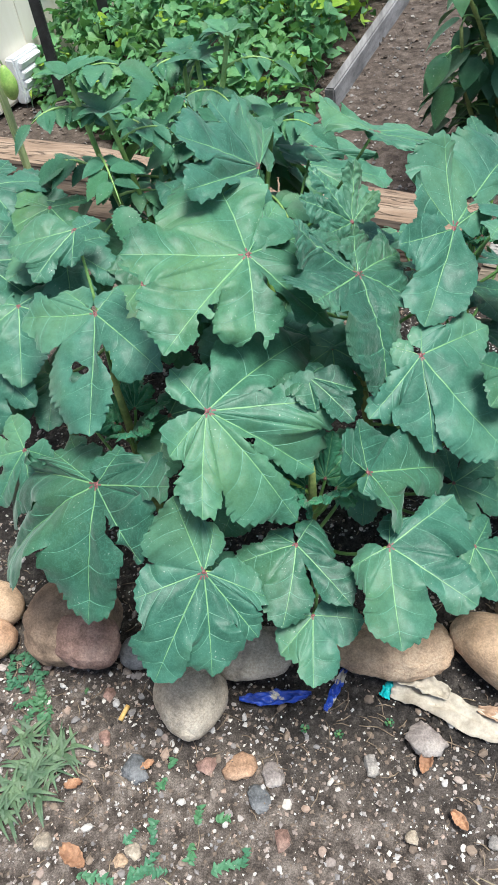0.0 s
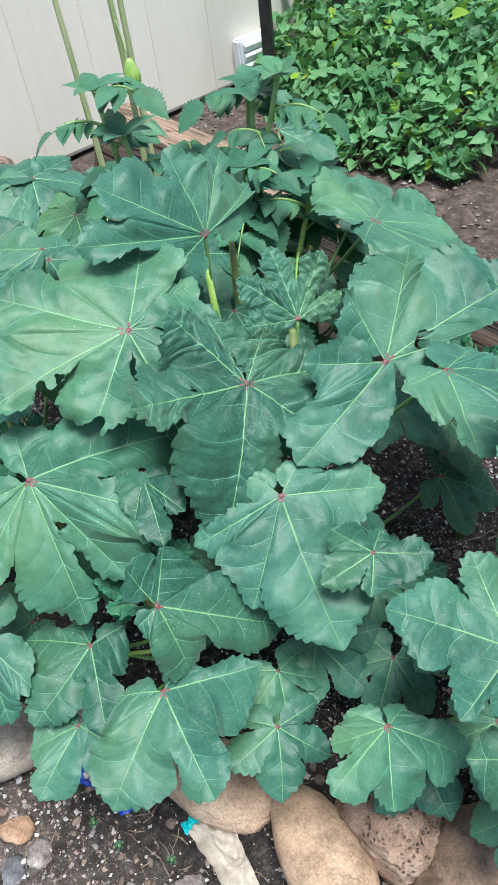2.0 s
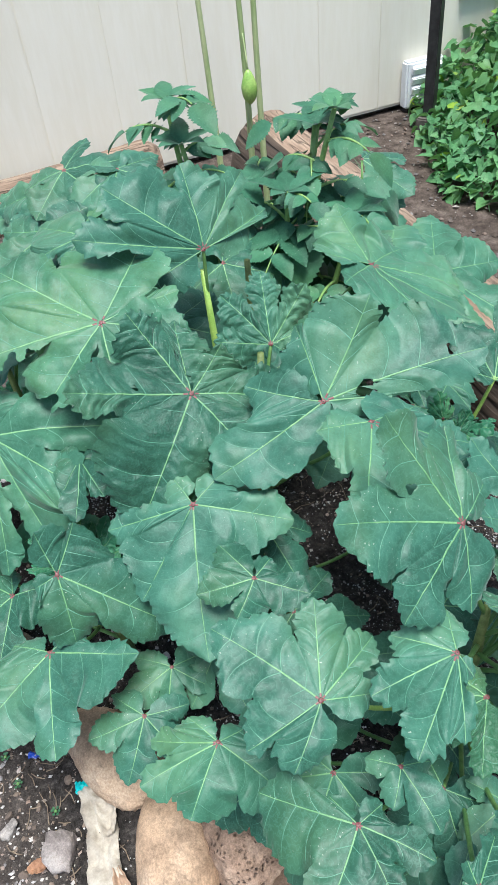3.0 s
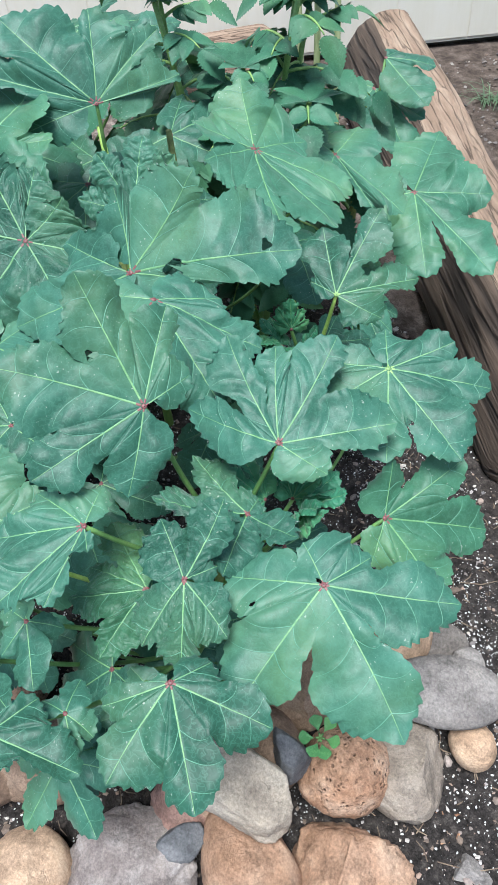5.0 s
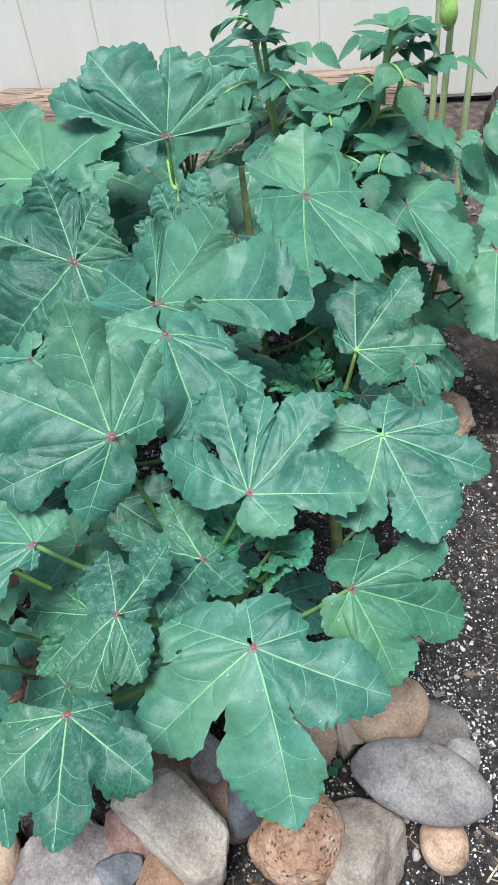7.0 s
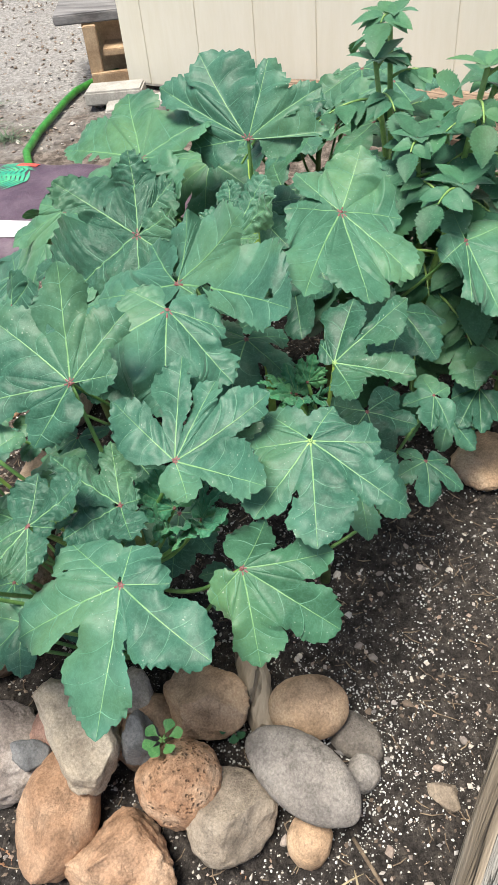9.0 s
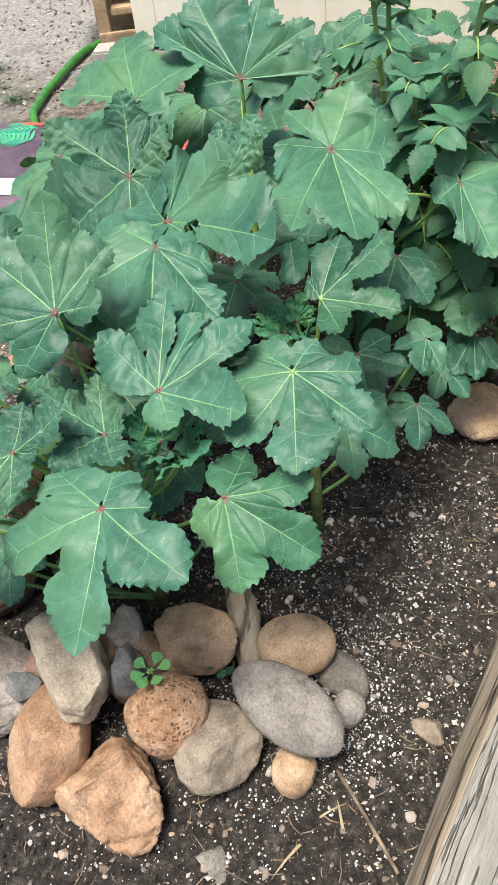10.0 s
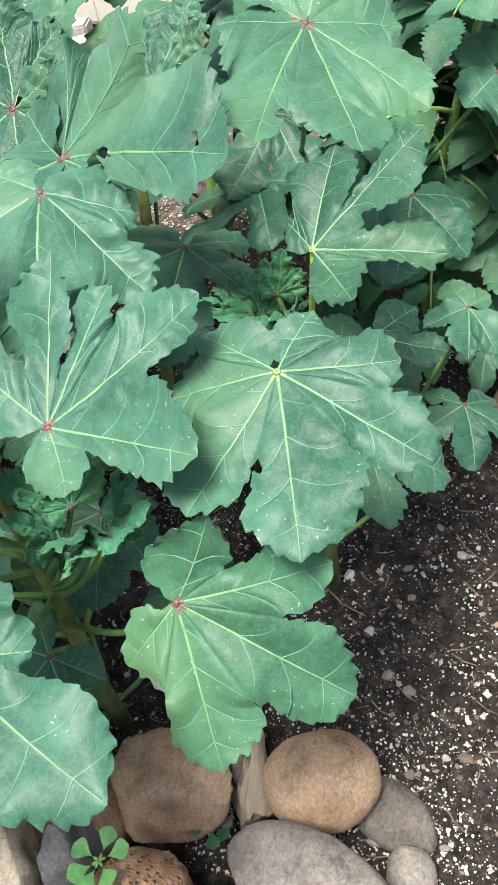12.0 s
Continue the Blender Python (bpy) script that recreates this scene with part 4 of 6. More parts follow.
okra_leaf(plant_d, (0.754, 1.066, 0.463), 0, 12, 157, [(-60, 0.098, -0.011), (-22, 0.073, -0.008), (6, 0.086, -0.009), (59, 0.087, -0.01)], [(-101, 0.006), (-37, 0.042), (1, 0.068), (40, 0.065), (87, 0.008)], crinkle=1.0)
okra_leaf(plant_g, (0.164, 1.650, 0.270), -5, 18, -151, [(-102, 0.058, -0.012), (-1, 0.053, -0.012), (43, 0.088, -0.012), (71, 0.090, -0.012), (102, 0.078, -0.012)], notch=0.28)
okra_leaf(plant_f, (0.317, 1.564, 0.372), -1, 18, 174, [(-125, 0.036, -0.012), (-56, 0.052, -0.012), (27, 0.053, -0.012), (96, 0.063, -0.012), (125, 0.063, -0.012)], notch=0.28)
okra_leaf(plant_e, (0.143, 1.593, 0.559), -4, 19, 161, [(-407, 0.079, -0.004), (-288, 0.055, -0.006), (-240, 0.119, -0.013), (-223, 0.153, -0.017), (-121, 0.089, -0.01)], [(-409, 0.015), (-362, 0.039), (-249, 0.085), (-237, 0.148), (-182, 0.08), (-74, 0.014)])


def lobes5(size, r_):
    """Five lobes of about that length."""
    base = [(-112, 0.62), (-56, 0.86), (0, 1.0), (56, 0.86), (112, 0.62)]
    return [(a + r_.uniform(-7, 7), size * L * r_.uniform(0.88, 1.1), size * r_.uniform(-0.22, 0.02)) for a, L in base]


def more_leaves(p, spots, seed):
    """Further leaves of a plant: place, size, the compass angle they lean towards, and how far."""
    r_ = random.Random(seed)
    for x, y, z, size, toward, tip in spots:
        okra_leaf(p, (x, y, z), toward, tip, -90 + r_.uniform(-50, 50), lobes5(size, r_), notch=r_.uniform(0.36, 0.52))


more_leaves(plant_h, [(-0.50, 1.54, 0.52, 0.15, -80, 30), (-0.43, 1.28, 0.53, 0.15, -95, 28), (-0.38, 1.04, 0.46, 0.13, -100, 35),
                      (-0.60, 1.31, 0.56, 0.16, -60, 25), (-0.36, 1.40, 0.56, 0.14, -60, 22), (-0.30, 0.90, 0.40, 0.12, -110, 35),
                      (-0.55, 1.10, 0.42, 0.13, -110, 25), (-0.62, 1.48, 0.44, 0.14, -20, 20),
                      (-0.58, 1.35, 0.60, 0.17, -50, 25), (-0.49, 1.43, 0.60, 0.16, -30, 25), (-0.42, 1.20, 0.57, 0.16, -60, 25), (-0.28, 1.24, 0.57, 0.14, -40, 20), (-0.34, 1.12, 0.53, 0.15, -70, 25), (-0.70, 1.30, 0.50, 0.15, -40, 25)], 5)
more_leaves(plant_e, [(-0.10, 1.30, 0.52, 0.15, -60, 20),
                      (0.12, 1.30, 0.44, 0.14, -50, 20), (0.18, 1.50, 0.44, 0.13, 20, 20)], 6)
more_leaves(plant_i, [(0.00, 1.20, 0.54, 0.15, -20, 30), (-0.06, 1.37, 0.56, 0.15, -10, 30), (0.05, 1.32, 0.50, 0.14, 10, 35), (0.06, 1.12, 0.50, 0.14, -50, 28), (-0.12, 1.24, 0.52, 0.15, -30, 30)], 17)
more_leaves(plant_a, [(-0.22, 0.92, 0.34, 0.12, -100, 30), (-0.06, 0.96, 0.42, 0.12, -80, 20), (-0.30, 1.08, 0.40, 0.12, -100, 20)], 7)
more_leaves(plant_b, [(0.08, 0.90, 0.36, 0.12, -80, 25), (0.26, 0.94, 0.36, 0.12, -60, 25), (0.02, 0.76, 0.30, 0.10, -100, 35)], 8)
more_leaves(plant_c, [(0.20, 1.10, 0.44, 0.13, -70, 20), (0.36, 1.08, 0.42, 0.13, -30, 20), (0.34, 1.26, 0.48, 0.13, 30, 20), (0.12, 1.16, 0.46, 0.13, -90, 20)], 9)
more_leaves(plant_d, [(0.58, 1.02, 0.38, 0.11, -60, 25), (0.64, 1.10, 0.36, 0.10, -20, 25), (0.76, 1.00, 0.34, 0.10, -70, 30), (0.60, 1.20, 0.34, 0.10, 10, 25),
                      (0.80, 0.96, 0.30, 0.09, -60, 35), (0.66, 0.92, 0.34, 0.10, -70, 30)], 10)
more_leaves(plant_d, [(0.50, 0.98, 0.26, 0.10, -40, 20), (0.56, 1.10, 0.24, 0.10, 0, 20), (0.62, 1.28, 0.24, 0.09, 30, 20), (0.70, 1.10, 0.22, 0.10, -10, 25), (0.74, 1.18, 0.30, 0.09, 10, 25), (0.82, 1.04, 0.34, 0.09, -30, 20),
                      (0.84, 0.92, 0.34, 0.09, -40, 30), (0.72, 0.86, 0.28, 0.09, -80, 30), (0.58, 0.88, 0.26, 0.10, -90, 30)], 14)
more_leaves(plant_c, [(0.44, 1.06, 0.30, 0.11, 0, 20), (0.40, 0.94, 0.28, 0.11, -50, 20), (0.46, 1.24, 0.36, 0.11, 20, 20)], 15)
more_leaves(plant_c, [(0.42, 0.80, 0.30, 0.095, -20, 25), (0.375, 0.876, 0.28, 0.09, -10, 25)], 18)
more_leaves(plant_h, [(-0.10, 1.10, 0.58, 0.15, -15, 35)], 19)
more_leaves(plant_f, [(0.44, 1.32, 0.40, 0.11, 20, 20), (0.52, 1.46, 0.36, 0.10, 40, 25), (0.38, 1.46, 0.38, 0.10, 30, 20), (0.40, 1.56, 0.30, 0.08, 40, 25)], 11)
more_leaves(plant_g, [(0.10, 1.62, 0.34, 0.11, 10, 20), (0.22, 1.60, 0.24, 0.07, 20, 25), (0.06, 1.78, 0.34, 0.10, 30, 20), (-0.14, 1.70, 0.46, 0.11, -30, 20)], 12)


def new_growth(p, at, size, seed, count=5):
    """The tuft of small crinkled leaves at the tip of a stem."""
    r_ = random.Random(seed)
    for k in range(count):
        a = 360 * k / count + r_.uniform(-25, 25)
        d = 0.02 * size / 0.06
        q = (at[0] + d * math.cos(radians(a)), at[1] + d * math.sin(radians(a)), at[2] + r_.uniform(-0.015, 0.015))
        okra_leaf(p, q, a + 180, r_.uniform(35, 65), 90, [(x * 0.62, L * 1.0, z) for x, L, z in lobes5(size * r_.uniform(0.75, 1.15), r_)], crinkle=1.0, notch=0.62, mat=LEAF_YOUNG, fold=0.3)


new_growth(plant_a, (-0.12, 0.94, 0.42), 0.075, 21)
new_growth(plant_b, (0.19, 0.85, 0.37), 0.075, 22)
new_growth(plant_d, (0.70, 1.25, 0.44), 0.07, 23)
new_growth(plant_f, (0.46, 1.37, 0.47), 0.05, 24)
okra_leaf(plant_c, (0.235, 1.225, 0.60), -35, 48, 95, [(-82, 0.070, 0.02), (-42, 0.100, 0.02), (-4, 0.112, -0.01), (34, 0.105, 0.0), (76, 0.085, 0.01)], crinkle=1.2, notch=0.5, fold=0.12)

# ---- stones ----
TAN = stone_material("tan_river_stone", (0.36, 0.245, 0.158), (0.515, 0.362, 0.245), (0.60, 0.46, 0.335))
BUFF = stone_material("buff_grey_stone", (0.255, 0.207, 0.163), (0.343, 0.286, 0.229), (0.431, 0.370, 0.304))
ORANGE = stone_material("orange_sandstone", (0.35, 0.205, 0.125), (0.475, 0.298, 0.195), (0.56, 0.395, 0.28), 12.0)
PITTED = stone_material("pitted_reddish_granite", (0.299, 0.167, 0.101), (0.422, 0.260, 0.167), (0.528, 0.370, 0.264), 30.0, 0.3, 0.92)
DARK_GREY = stone_material("dark_grey_stone", (0.13, 0.118, 0.108), (0.18, 0.165, 0.152), (0.24, 0.222, 0.205), 12.0)
OVAL_GREY = stone_material("warm_grey_river_stone", (0.205, 0.184, 0.168), (0.262, 0.238, 0.220), (0.325, 0.298, 0.275), 12.0)
GREY = stone_material("grey_river_stone", (0.25, 0.23, 0.215), (0.33, 0.305, 0.285), (0.41, 0.38, 0.35), 12.0)
PITTED_BROWN = stone_material("pitted_brown_stone", (0.25, 0.165, 0.115), (0.37, 0.255, 0.185), (0.48, 0.36, 0.275), 22.0, 0.5)
PALE = stone_material("pale_buff_stone", (0.325, 0.268, 0.210), (0.455, 0.388, 0.310), (0.55, 0.49, 0.41))
SLATE = stone_material("blue_grey_slate", (0.09, 0.095, 0.10), (0.155, 0.16, 0.17), (0.23, 0.235, 0.245), 14.0, 0.0, 0.7)
MIXED = stone_material("pink_and_white_rock", (0.24, 0.20, 0.19), (0.37, 0.325, 0.305), (0.52, 0.48, 0.46), 14.0)
PINK = stone_material("dusty_red_stone", (0.21, 0.125, 0.10), (0.32, 0.20, 0.165), (0.40, 0.28, 0.235), 16.0)
BROWN = stone_material("brown_field_stone", (0.20, 0.135, 0.095), (0.315, 0.22, 0.155), (0.42, 0.315, 0.235))

stone("rounded tan stone with dark stains", (0.772, 1.252, 0.095), (0.115, 0.155, 0.11), TAN, 0, (5, 8), 1, 0.12, 0.3, 0.25, sub=5, cuts=[(0.9, 0.35, 0.5, 0.56), (-0.3, -0.4, 1, 0.62), (0.6, -0.8, 0.4, 0.66), (-0.2, 0.7, 0.8, 0.70)])
stone("smooth tan oval stone on the soil", (0.742, 1.412, 0.075), (0.105, 0.125, 0.09), TAN, 20, (0, 0), 2, 0.07)
stone("pitted reddish round stone", (0.895, 1.246, 0.085), (0.128, 0.132, 0.13), PITTED, 10, (0, 0), 3, 0.10, 0.3, sub=5)
stone("buff grey rounded stone in the pile", (0.915, 1.322, 0.060), (0.135, 0.135, 0.115), BUFF, 35, (0, 5), 4, 0.09, 0.2, sub=5, taper=0.15, cuts=[(-0.5, 0.2, 1, 0.66), (0.9, 0.4, 0.5, 0.72)])
stone("flat oval grey river stone", (0.860, 1.424, 0.106), (0.108, 0.186, 0.060), OVAL_GREY, -27, (-6, 14), 5, 0.05, 0.1, sub=5)
stone("small tan stone propping a flat stone", (0.922, 1.440, 0.035), (0.075, 0.065, 0.075), TAN, 0, (0, 0), 6, 0.10)
stone("smooth orange egg-shaped stone", (0.955, 1.078, 0.065), (0.20, 0.125, 0.12), ORANGE, 10, (0, 6), 7, 0.08, 0.2, sub=5, taper=0.2, cuts=[(-0.4, 0.3, 1, 0.74), (0.5, -0.6, 0.7, 0.76)])
stone("rough broken orange-brown stone", (1.005, 1.190, 0.055), (0.165, 0.215, 0.125), ORANGE, -20, (8, 0), 8, 0.15, 0.7, 0.15, sub=5, cuts=[(-0.2, -0.7, 0.7, 0.5), (0.3, 0.75, 0.55, 0.48), (1, -0.1, 0.4, 0.66), (-0.9, 0.5, 0.3, 0.62), (0.5, -1, 0, 0.68)])
stone("pale buff angular stone under a leaf", (0.872, 1.098, 0.150), (0.200, 0.132, 0.10), PALE, 40, (0, 14), 9, 0.10, 0.35, 0.35, sub=5, cuts=[(0, 0, 1, 0.55), (0, 1, 0.25, 0.62), (0, -1, 0.2, 0.66), (1, 0.5, 0, 0.72), (-1, 0.6, 0.2, 0.7)])
stone("tan stone under the pile", (0.815, 1.075, 0.055), (0.17, 0.15, 0.12), BROWN, 0, (0, 0), 41, 0.1)
stone("dark blue-grey slate chip set upright", (0.858, 1.180, 0.130), (0.085, 0.060, 0.10), SLATE, 10, (10, 10), 10, 0.08, 0.9, 0.5, cuts=[(0.3, 0.2, 1, 0.5), (1, 0.2, 0.3, 0.55), (-0.6, 1, 0.2, 0.5), (-0.5, -1, 0.3, 0.55)])
stone("brown stone wedged low in the pile", (0.815, 1.165, 0.055), (0.12, 0.10, 0.11), BROWN, 0, (0, 0), 42, 0.1)
stone("grey broken stone wedged among others", (0.775, 1.140, 0.10), (0.08, 0.06, 0.09), GREY, 15, (0, 20), 11, 0.12, 0.9, 0.2)
stone("half-buried grey stone in the soil", (0.752, 1.486, 0.022), (0.105, 0.068, 0.055), DARK_GREY, 62, (0, 0), 12, 0.1)
stone("small dark stone behind the flat one", (0.81, 1.505, 0.03), (0.06, 0.05, 0.06), GREY, 0, (0, 0), 13, 0.1)
stone("dark slate chip lying on the pile", (0.893, 1.008, 0.085), (0.055, 0.075, 0.04), SLATE, 20, (0, 10), 43, 0.08, 0.9, 0.5)
stone("reddish brown stone in the pile", (0.850, 1.018, 0.055), (0.11, 0.085, 0.10), PINK, 0, (0, 0), 14, 0.12, 0.5)
stone("pink and white banded rock", (0.890, 0.940, 0.052), (0.165, 0.20, 0.11), MIXED, 5, (0, 0), 15, 0.1, 0.8, 0.3, sub=5)
stone("tan stone in the edging", (0.84, 0.80, 0.05), (0.13, 0.13, 0.10), TAN, 0, (0, 0), 16, 0.1)
stone("large brown rough edging stone", (0.69, 0.85, 0.06), (0.16, 0.17, 0.12), BROWN, 30, (0, 0), 17, 0.12, 0.5, sub=5)
stone("long smooth tan edging stone", (0.505, 0.747, 0.060), (0.245, 0.120, 0.125), TAN, -29, (0, 4), 18, 0.06, 0.15, sub=5, taper=0.08)
stone("round brown-tan edging stone", (0.675, 0.765, 0.055), (0.13, 0.16, 0.12), BROWN, -10, (0, 0), 19, 0.09, 0.3, sub=5, cuts=[(0.2, -0.6, 0.9, 0.66)])
stone("brown stone with a pitted top", (0.558, 0.830, 0.068), (0.175, 0.135, 0.125), PITTED_BROWN, 0, (0, 0), 20, 0.16, 0.6, sub=5)
stone("large smooth brown-tan stone", (-0.29, 0.775, 0.065), (0.20, 0.18, 0.14), BROWN, 20, (0, 0), 21, 0.10, 0.3, sub=5, cuts=[(0.3, -0.8, 0.7, 0.62), (-0.6, -0.5, 0.7, 0.68)])
stone("reddish-topped tan stone on the edging", (-0.235, 0.730, 0.080), (0.135, 0.105, 0.10), PINK, -10, (0, 0), 22, 0.10, 0.5, 0.2, sub=5, cuts=[(0, -0.5, 1, 0.6)])
stone("tan stone by the weeds", (-0.455, 0.815, 0.045), (0.10, 0.09, 0.09), TAN, 0, (0, 0), 23, 0.10)
stone("tan stone by the weeds", (-0.440, 0.745, 0.035), (0.085, 0.075, 0.07), ORANGE, 0, (0, 0), 24, 0.10)
stone("pale smooth wedge-shaped stone", (-0.035, 0.645, 0.050), (0.135, 0.13, 0.10), PALE, 95, (0, 0), 25, 0.07, 0.25, sub=5, taper=0.28)
stone("flat tan stone under the leaves", (0.055, 0.735, 0.050), (0.17, 0.10, 0.09), PALE, 5, (0, 0), 26, 0.09, 0.4, 0.2, sub=5, cuts=[(0, -0.5, 1, 0.6)])
stone("wide tan stone under drooping leaves", (0.30, 0.765, 0.045), (0.21, 0.13, 0.09), TAN, 6, (0, 0), 27, 0.11, 0.4, sub=5)
stone("small blue-grey stone in the edging", (-0.155, 0.735, 0.03), (0.07, 0.06, 0.06), SLATE, 0, (0, 0), 29, 0.1)
stone("flat tan stone at the back of the bed", (0.125, 1.695, 0.050), (0.155, 0.16, 0.08), TAN, 0, (0, 0), 30, 0.12, 0.7, sub=5)

# ---- other plants ----


def toothed_leaf(length, width, teeth, fold, droop, seed, n=24, belly=0.75):
    """A pointed oval leaf with a toothed edge and a sunken midrib, foot at the origin, tip along +x."""
    r_ = random.Random(seed)
    verts, faces = [], []
    for i in range(n + 1):
        f = i / n
        w = width * 0.5 * (math.sin(math.pi * f ** belly) ** 0.85) * (1 + (teeth * r_.uniform(0.3, 1.5) * (1 if i % 2 else -0.8) if 0 < i < n else 0))
        z = -droop * length * f * f
        x = length * f
        for k in (-1, -0.5, 0, 0.5, 1):
            verts.append((x + 0.05 * length * abs(k) * (1 - f), w * k, z + fold * abs(w * k) + 0.012 * length * noise.noise((x * 60, w * k * 60, seed)) - (0.0008 if k == 0 else 0)))
    for i in range(n):
        for k in range(4):
            a = i * 5 + k
            faces.append((a, a + 5, a + 6, a + 1))
    return verts, faces


def leaf_part(p, name, at, direction, up, length, width, mat, seed, teeth=0.16, fold=0.25, droop=0.25, belly=0.75):
    v, f = toothed_leaf(length, width, teeth, fold, droop, seed, 24, belly)
    x = Vector(direction).normalized()
    z = Vector(up) - x * Vector(up).dot(x)
    z.normalize()
    m = Matrix((x, z.cross(x), z)).transposed().to_4x4()
    m.translation = at
    ob = mesh_object(name, [m @ Vector(q) for q in v], f, [mat])
    return under(ob, p)


def bush_plant(at, stems, seed, label):
    """A leafy bush: thick pale stems with long arching leaves, each of several lobed leaflets on a ribbed stalk."""
    r_ = random.Random(seed)
    p = root("bushy_plant", at, label, "leafy plant")
    for top, count in stems:
        pts = bent(at, top, 0.0, 10, (r_.uniform(-0.03, 0.03), r_.uniform(-0.03, 0.03), 0))
        under(tube("stem", pts, [0.0095 - 0.005 * i / 10 for i in range(11)], BUSH_STALK, 8), p, "thick pale green stem")
        turn = r_.uniform(0, 360)
        count += 3
        for k in range(count):
            f = 0.36 + 0.62 * k / max(1, count - 1)
            node = pts[int(f * 10)].lerp(pts[min(10, int(f * 10) + 1)], f * 10 % 1.0)
            turn += 137
            a = radians(turn + r_.uniform(-20, 20))
            reach = (0.165 if f < 0.85 else 0.085) * r_.uniform(0.75, 1.15)
            out = Vector((math.cos(a), math.sin(a), 0))
            rise = r_.uniform(0.25, 0.55) if f < 0.85 else r_.uniform(0.6, 1.0)
            line = [node + out * reach * q + Vector((0, 0, reach * (rise * q - 0.62 * q * q))) for q in [i / 8 for i in range(9)]]
            under(tube("leaf_stalk", line, [0.0034 - 0.0022 * i / 8 for i in range(9)], BUSH_STALK, 6), p)
            side = out.cross(Vector((0, 0, 1)))
            size = (0.32 * reach + 0.026) * r_.uniform(0.8, 1.15)
            end = line[-1] - line[-2]
            face = Vector((r_.uniform(-0.3, 0.3) + 0.2, r_.uniform(-0.3, 0.3) - 0.2, 1))
            leaf_part(p, "leaflet", line[-1], end, face, size * 1.2, size * 0.78, LEAF_BUSH, r_.randint(0, 9999), 0.13, 0.16, 0.32)
            for q, big in ((0.26, 0.62), (0.42, 0.80), (0.58, 0.95), (0.76, 0.75)):
                for s in (-1, 1):
                    spot = line[int(q * 8)].lerp(line[min(8, int(q * 8) + 1)], q * 8 % 1.0)
                    way = side * s + out * r_.uniform(0.25, 0.6) + Vector((0, 0, r_.uniform(-0.45, 0.12)))
                    leaf_part(p, "leaflet", spot, way, face, size * big * r_.uniform(0.85, 1.1), size * big * 0.62, LEAF_BUSH, r_.randint(0, 9999), 0.13, 0.16, 0.32)
        tip = pts[-1]
        for k in range(5):
            a = radians(72 * k + r_.uniform(-15, 15))
            leaf_part(p, "leaflet", tip, (math.cos(a) * 0.8, math.sin(a) * 0.8, 0.5), (-math.cos(a), -math.sin(a), 0.9), r_.uniform(0.045, 0.08), 0.034, LEAF_BUSH, r_.randint(0, 9999), 0.13, 0.16, 0.32)
    return p


BUSH_STALK = plain("pale_ribbed_stalk", [(0.3, (0.16, 0.30, 0.08)), (0.7, (0.27, 0.42, 0.13))], 40, 0.5, bumps=(150, 0.2, 0.002))
bush_plant((-0.10, 1.54, 0.0), [((-0.26, 1.43, 0.79), 9), ((-0.20, 1.41, 0.73), 8), ((0.0, 1.60, 0.78), 9), ((-0.07, 1.62, 0.73), 8), ((-0.11, 1.67, 0.73), 7), ((-0.02, 1.50, 0.66), 7), ((0.07, 1.58, 0.62), 7), ((-0.17, 1.55, 0.62), 7)], 31, "bushy green plant with divided toothed leaves and pale stalks")


ONION = plain("pale_onion_stalk", [(0.3, (0.24, 0.33, 0.12)), (0.7, (0.42, 0.47, 0.24))], 30, 0.45, bumps=(120, 0.15, 0.002), stretch=(1, 1, 0.1))
BULB = plain("green_seed_pod", [(0.3, (0.20, 0.36, 0.07)), (0.7, (0.36, 0.50, 0.13))], 25, 0.4, bumps=None)


def tall_stalk(at, top, pod, seed):
    r_ = random.Random(seed)
    p = root("tall_stalk", at, "tall bare pale green stalk growing beside the wall", "plant stalk", "tall stalks by the wall")
    pts = bent(at, top, 0.0, 12, (r_.uniform(-0.012, 0.012), r_.uniform(-0.012, 0.012), 0))
    under(tube("stalk", pts, [0.0105 - 0.005 * i / 12 for i in range(13)], ONION, 9), p)
    if pod:
        q = pts[7] + Vector((0.035, -0.02, -0.03))
        bm = bmesh.new()
        bmesh.ops.create_uvsphere(bm, u_segments=14, v_segments=10, radius=1.0)
        for v in bm.verts:
            k = 1 - 0.35 * max(0.0, v.co.z)
            v.co = Vector((v.co.x * 0.021 * k, v.co.y * 0.021 * k, v.co.z * 0.042)) + q
        part("pod", bm, BULB, p, "plump green pod hanging on the stalk", True)
        under(tube("pod_stalk", bent(pts[8], q + Vector((0, 0, 0.04)), 0.012, 5), [0.002] * 6, ONION, 6), p)


tall_stalk((-0.85, 1.99, 0.0), (-0.88, 1.97, 1.15), False, 1)
tall_stalk((-0.66, 1.93, 0.0), (-0.66, 1.93, 1.10), True, 2)
tall_stalk((-0.69, 2.02, 0.0), (-0.69, 2.02, 1.15), False, 3)


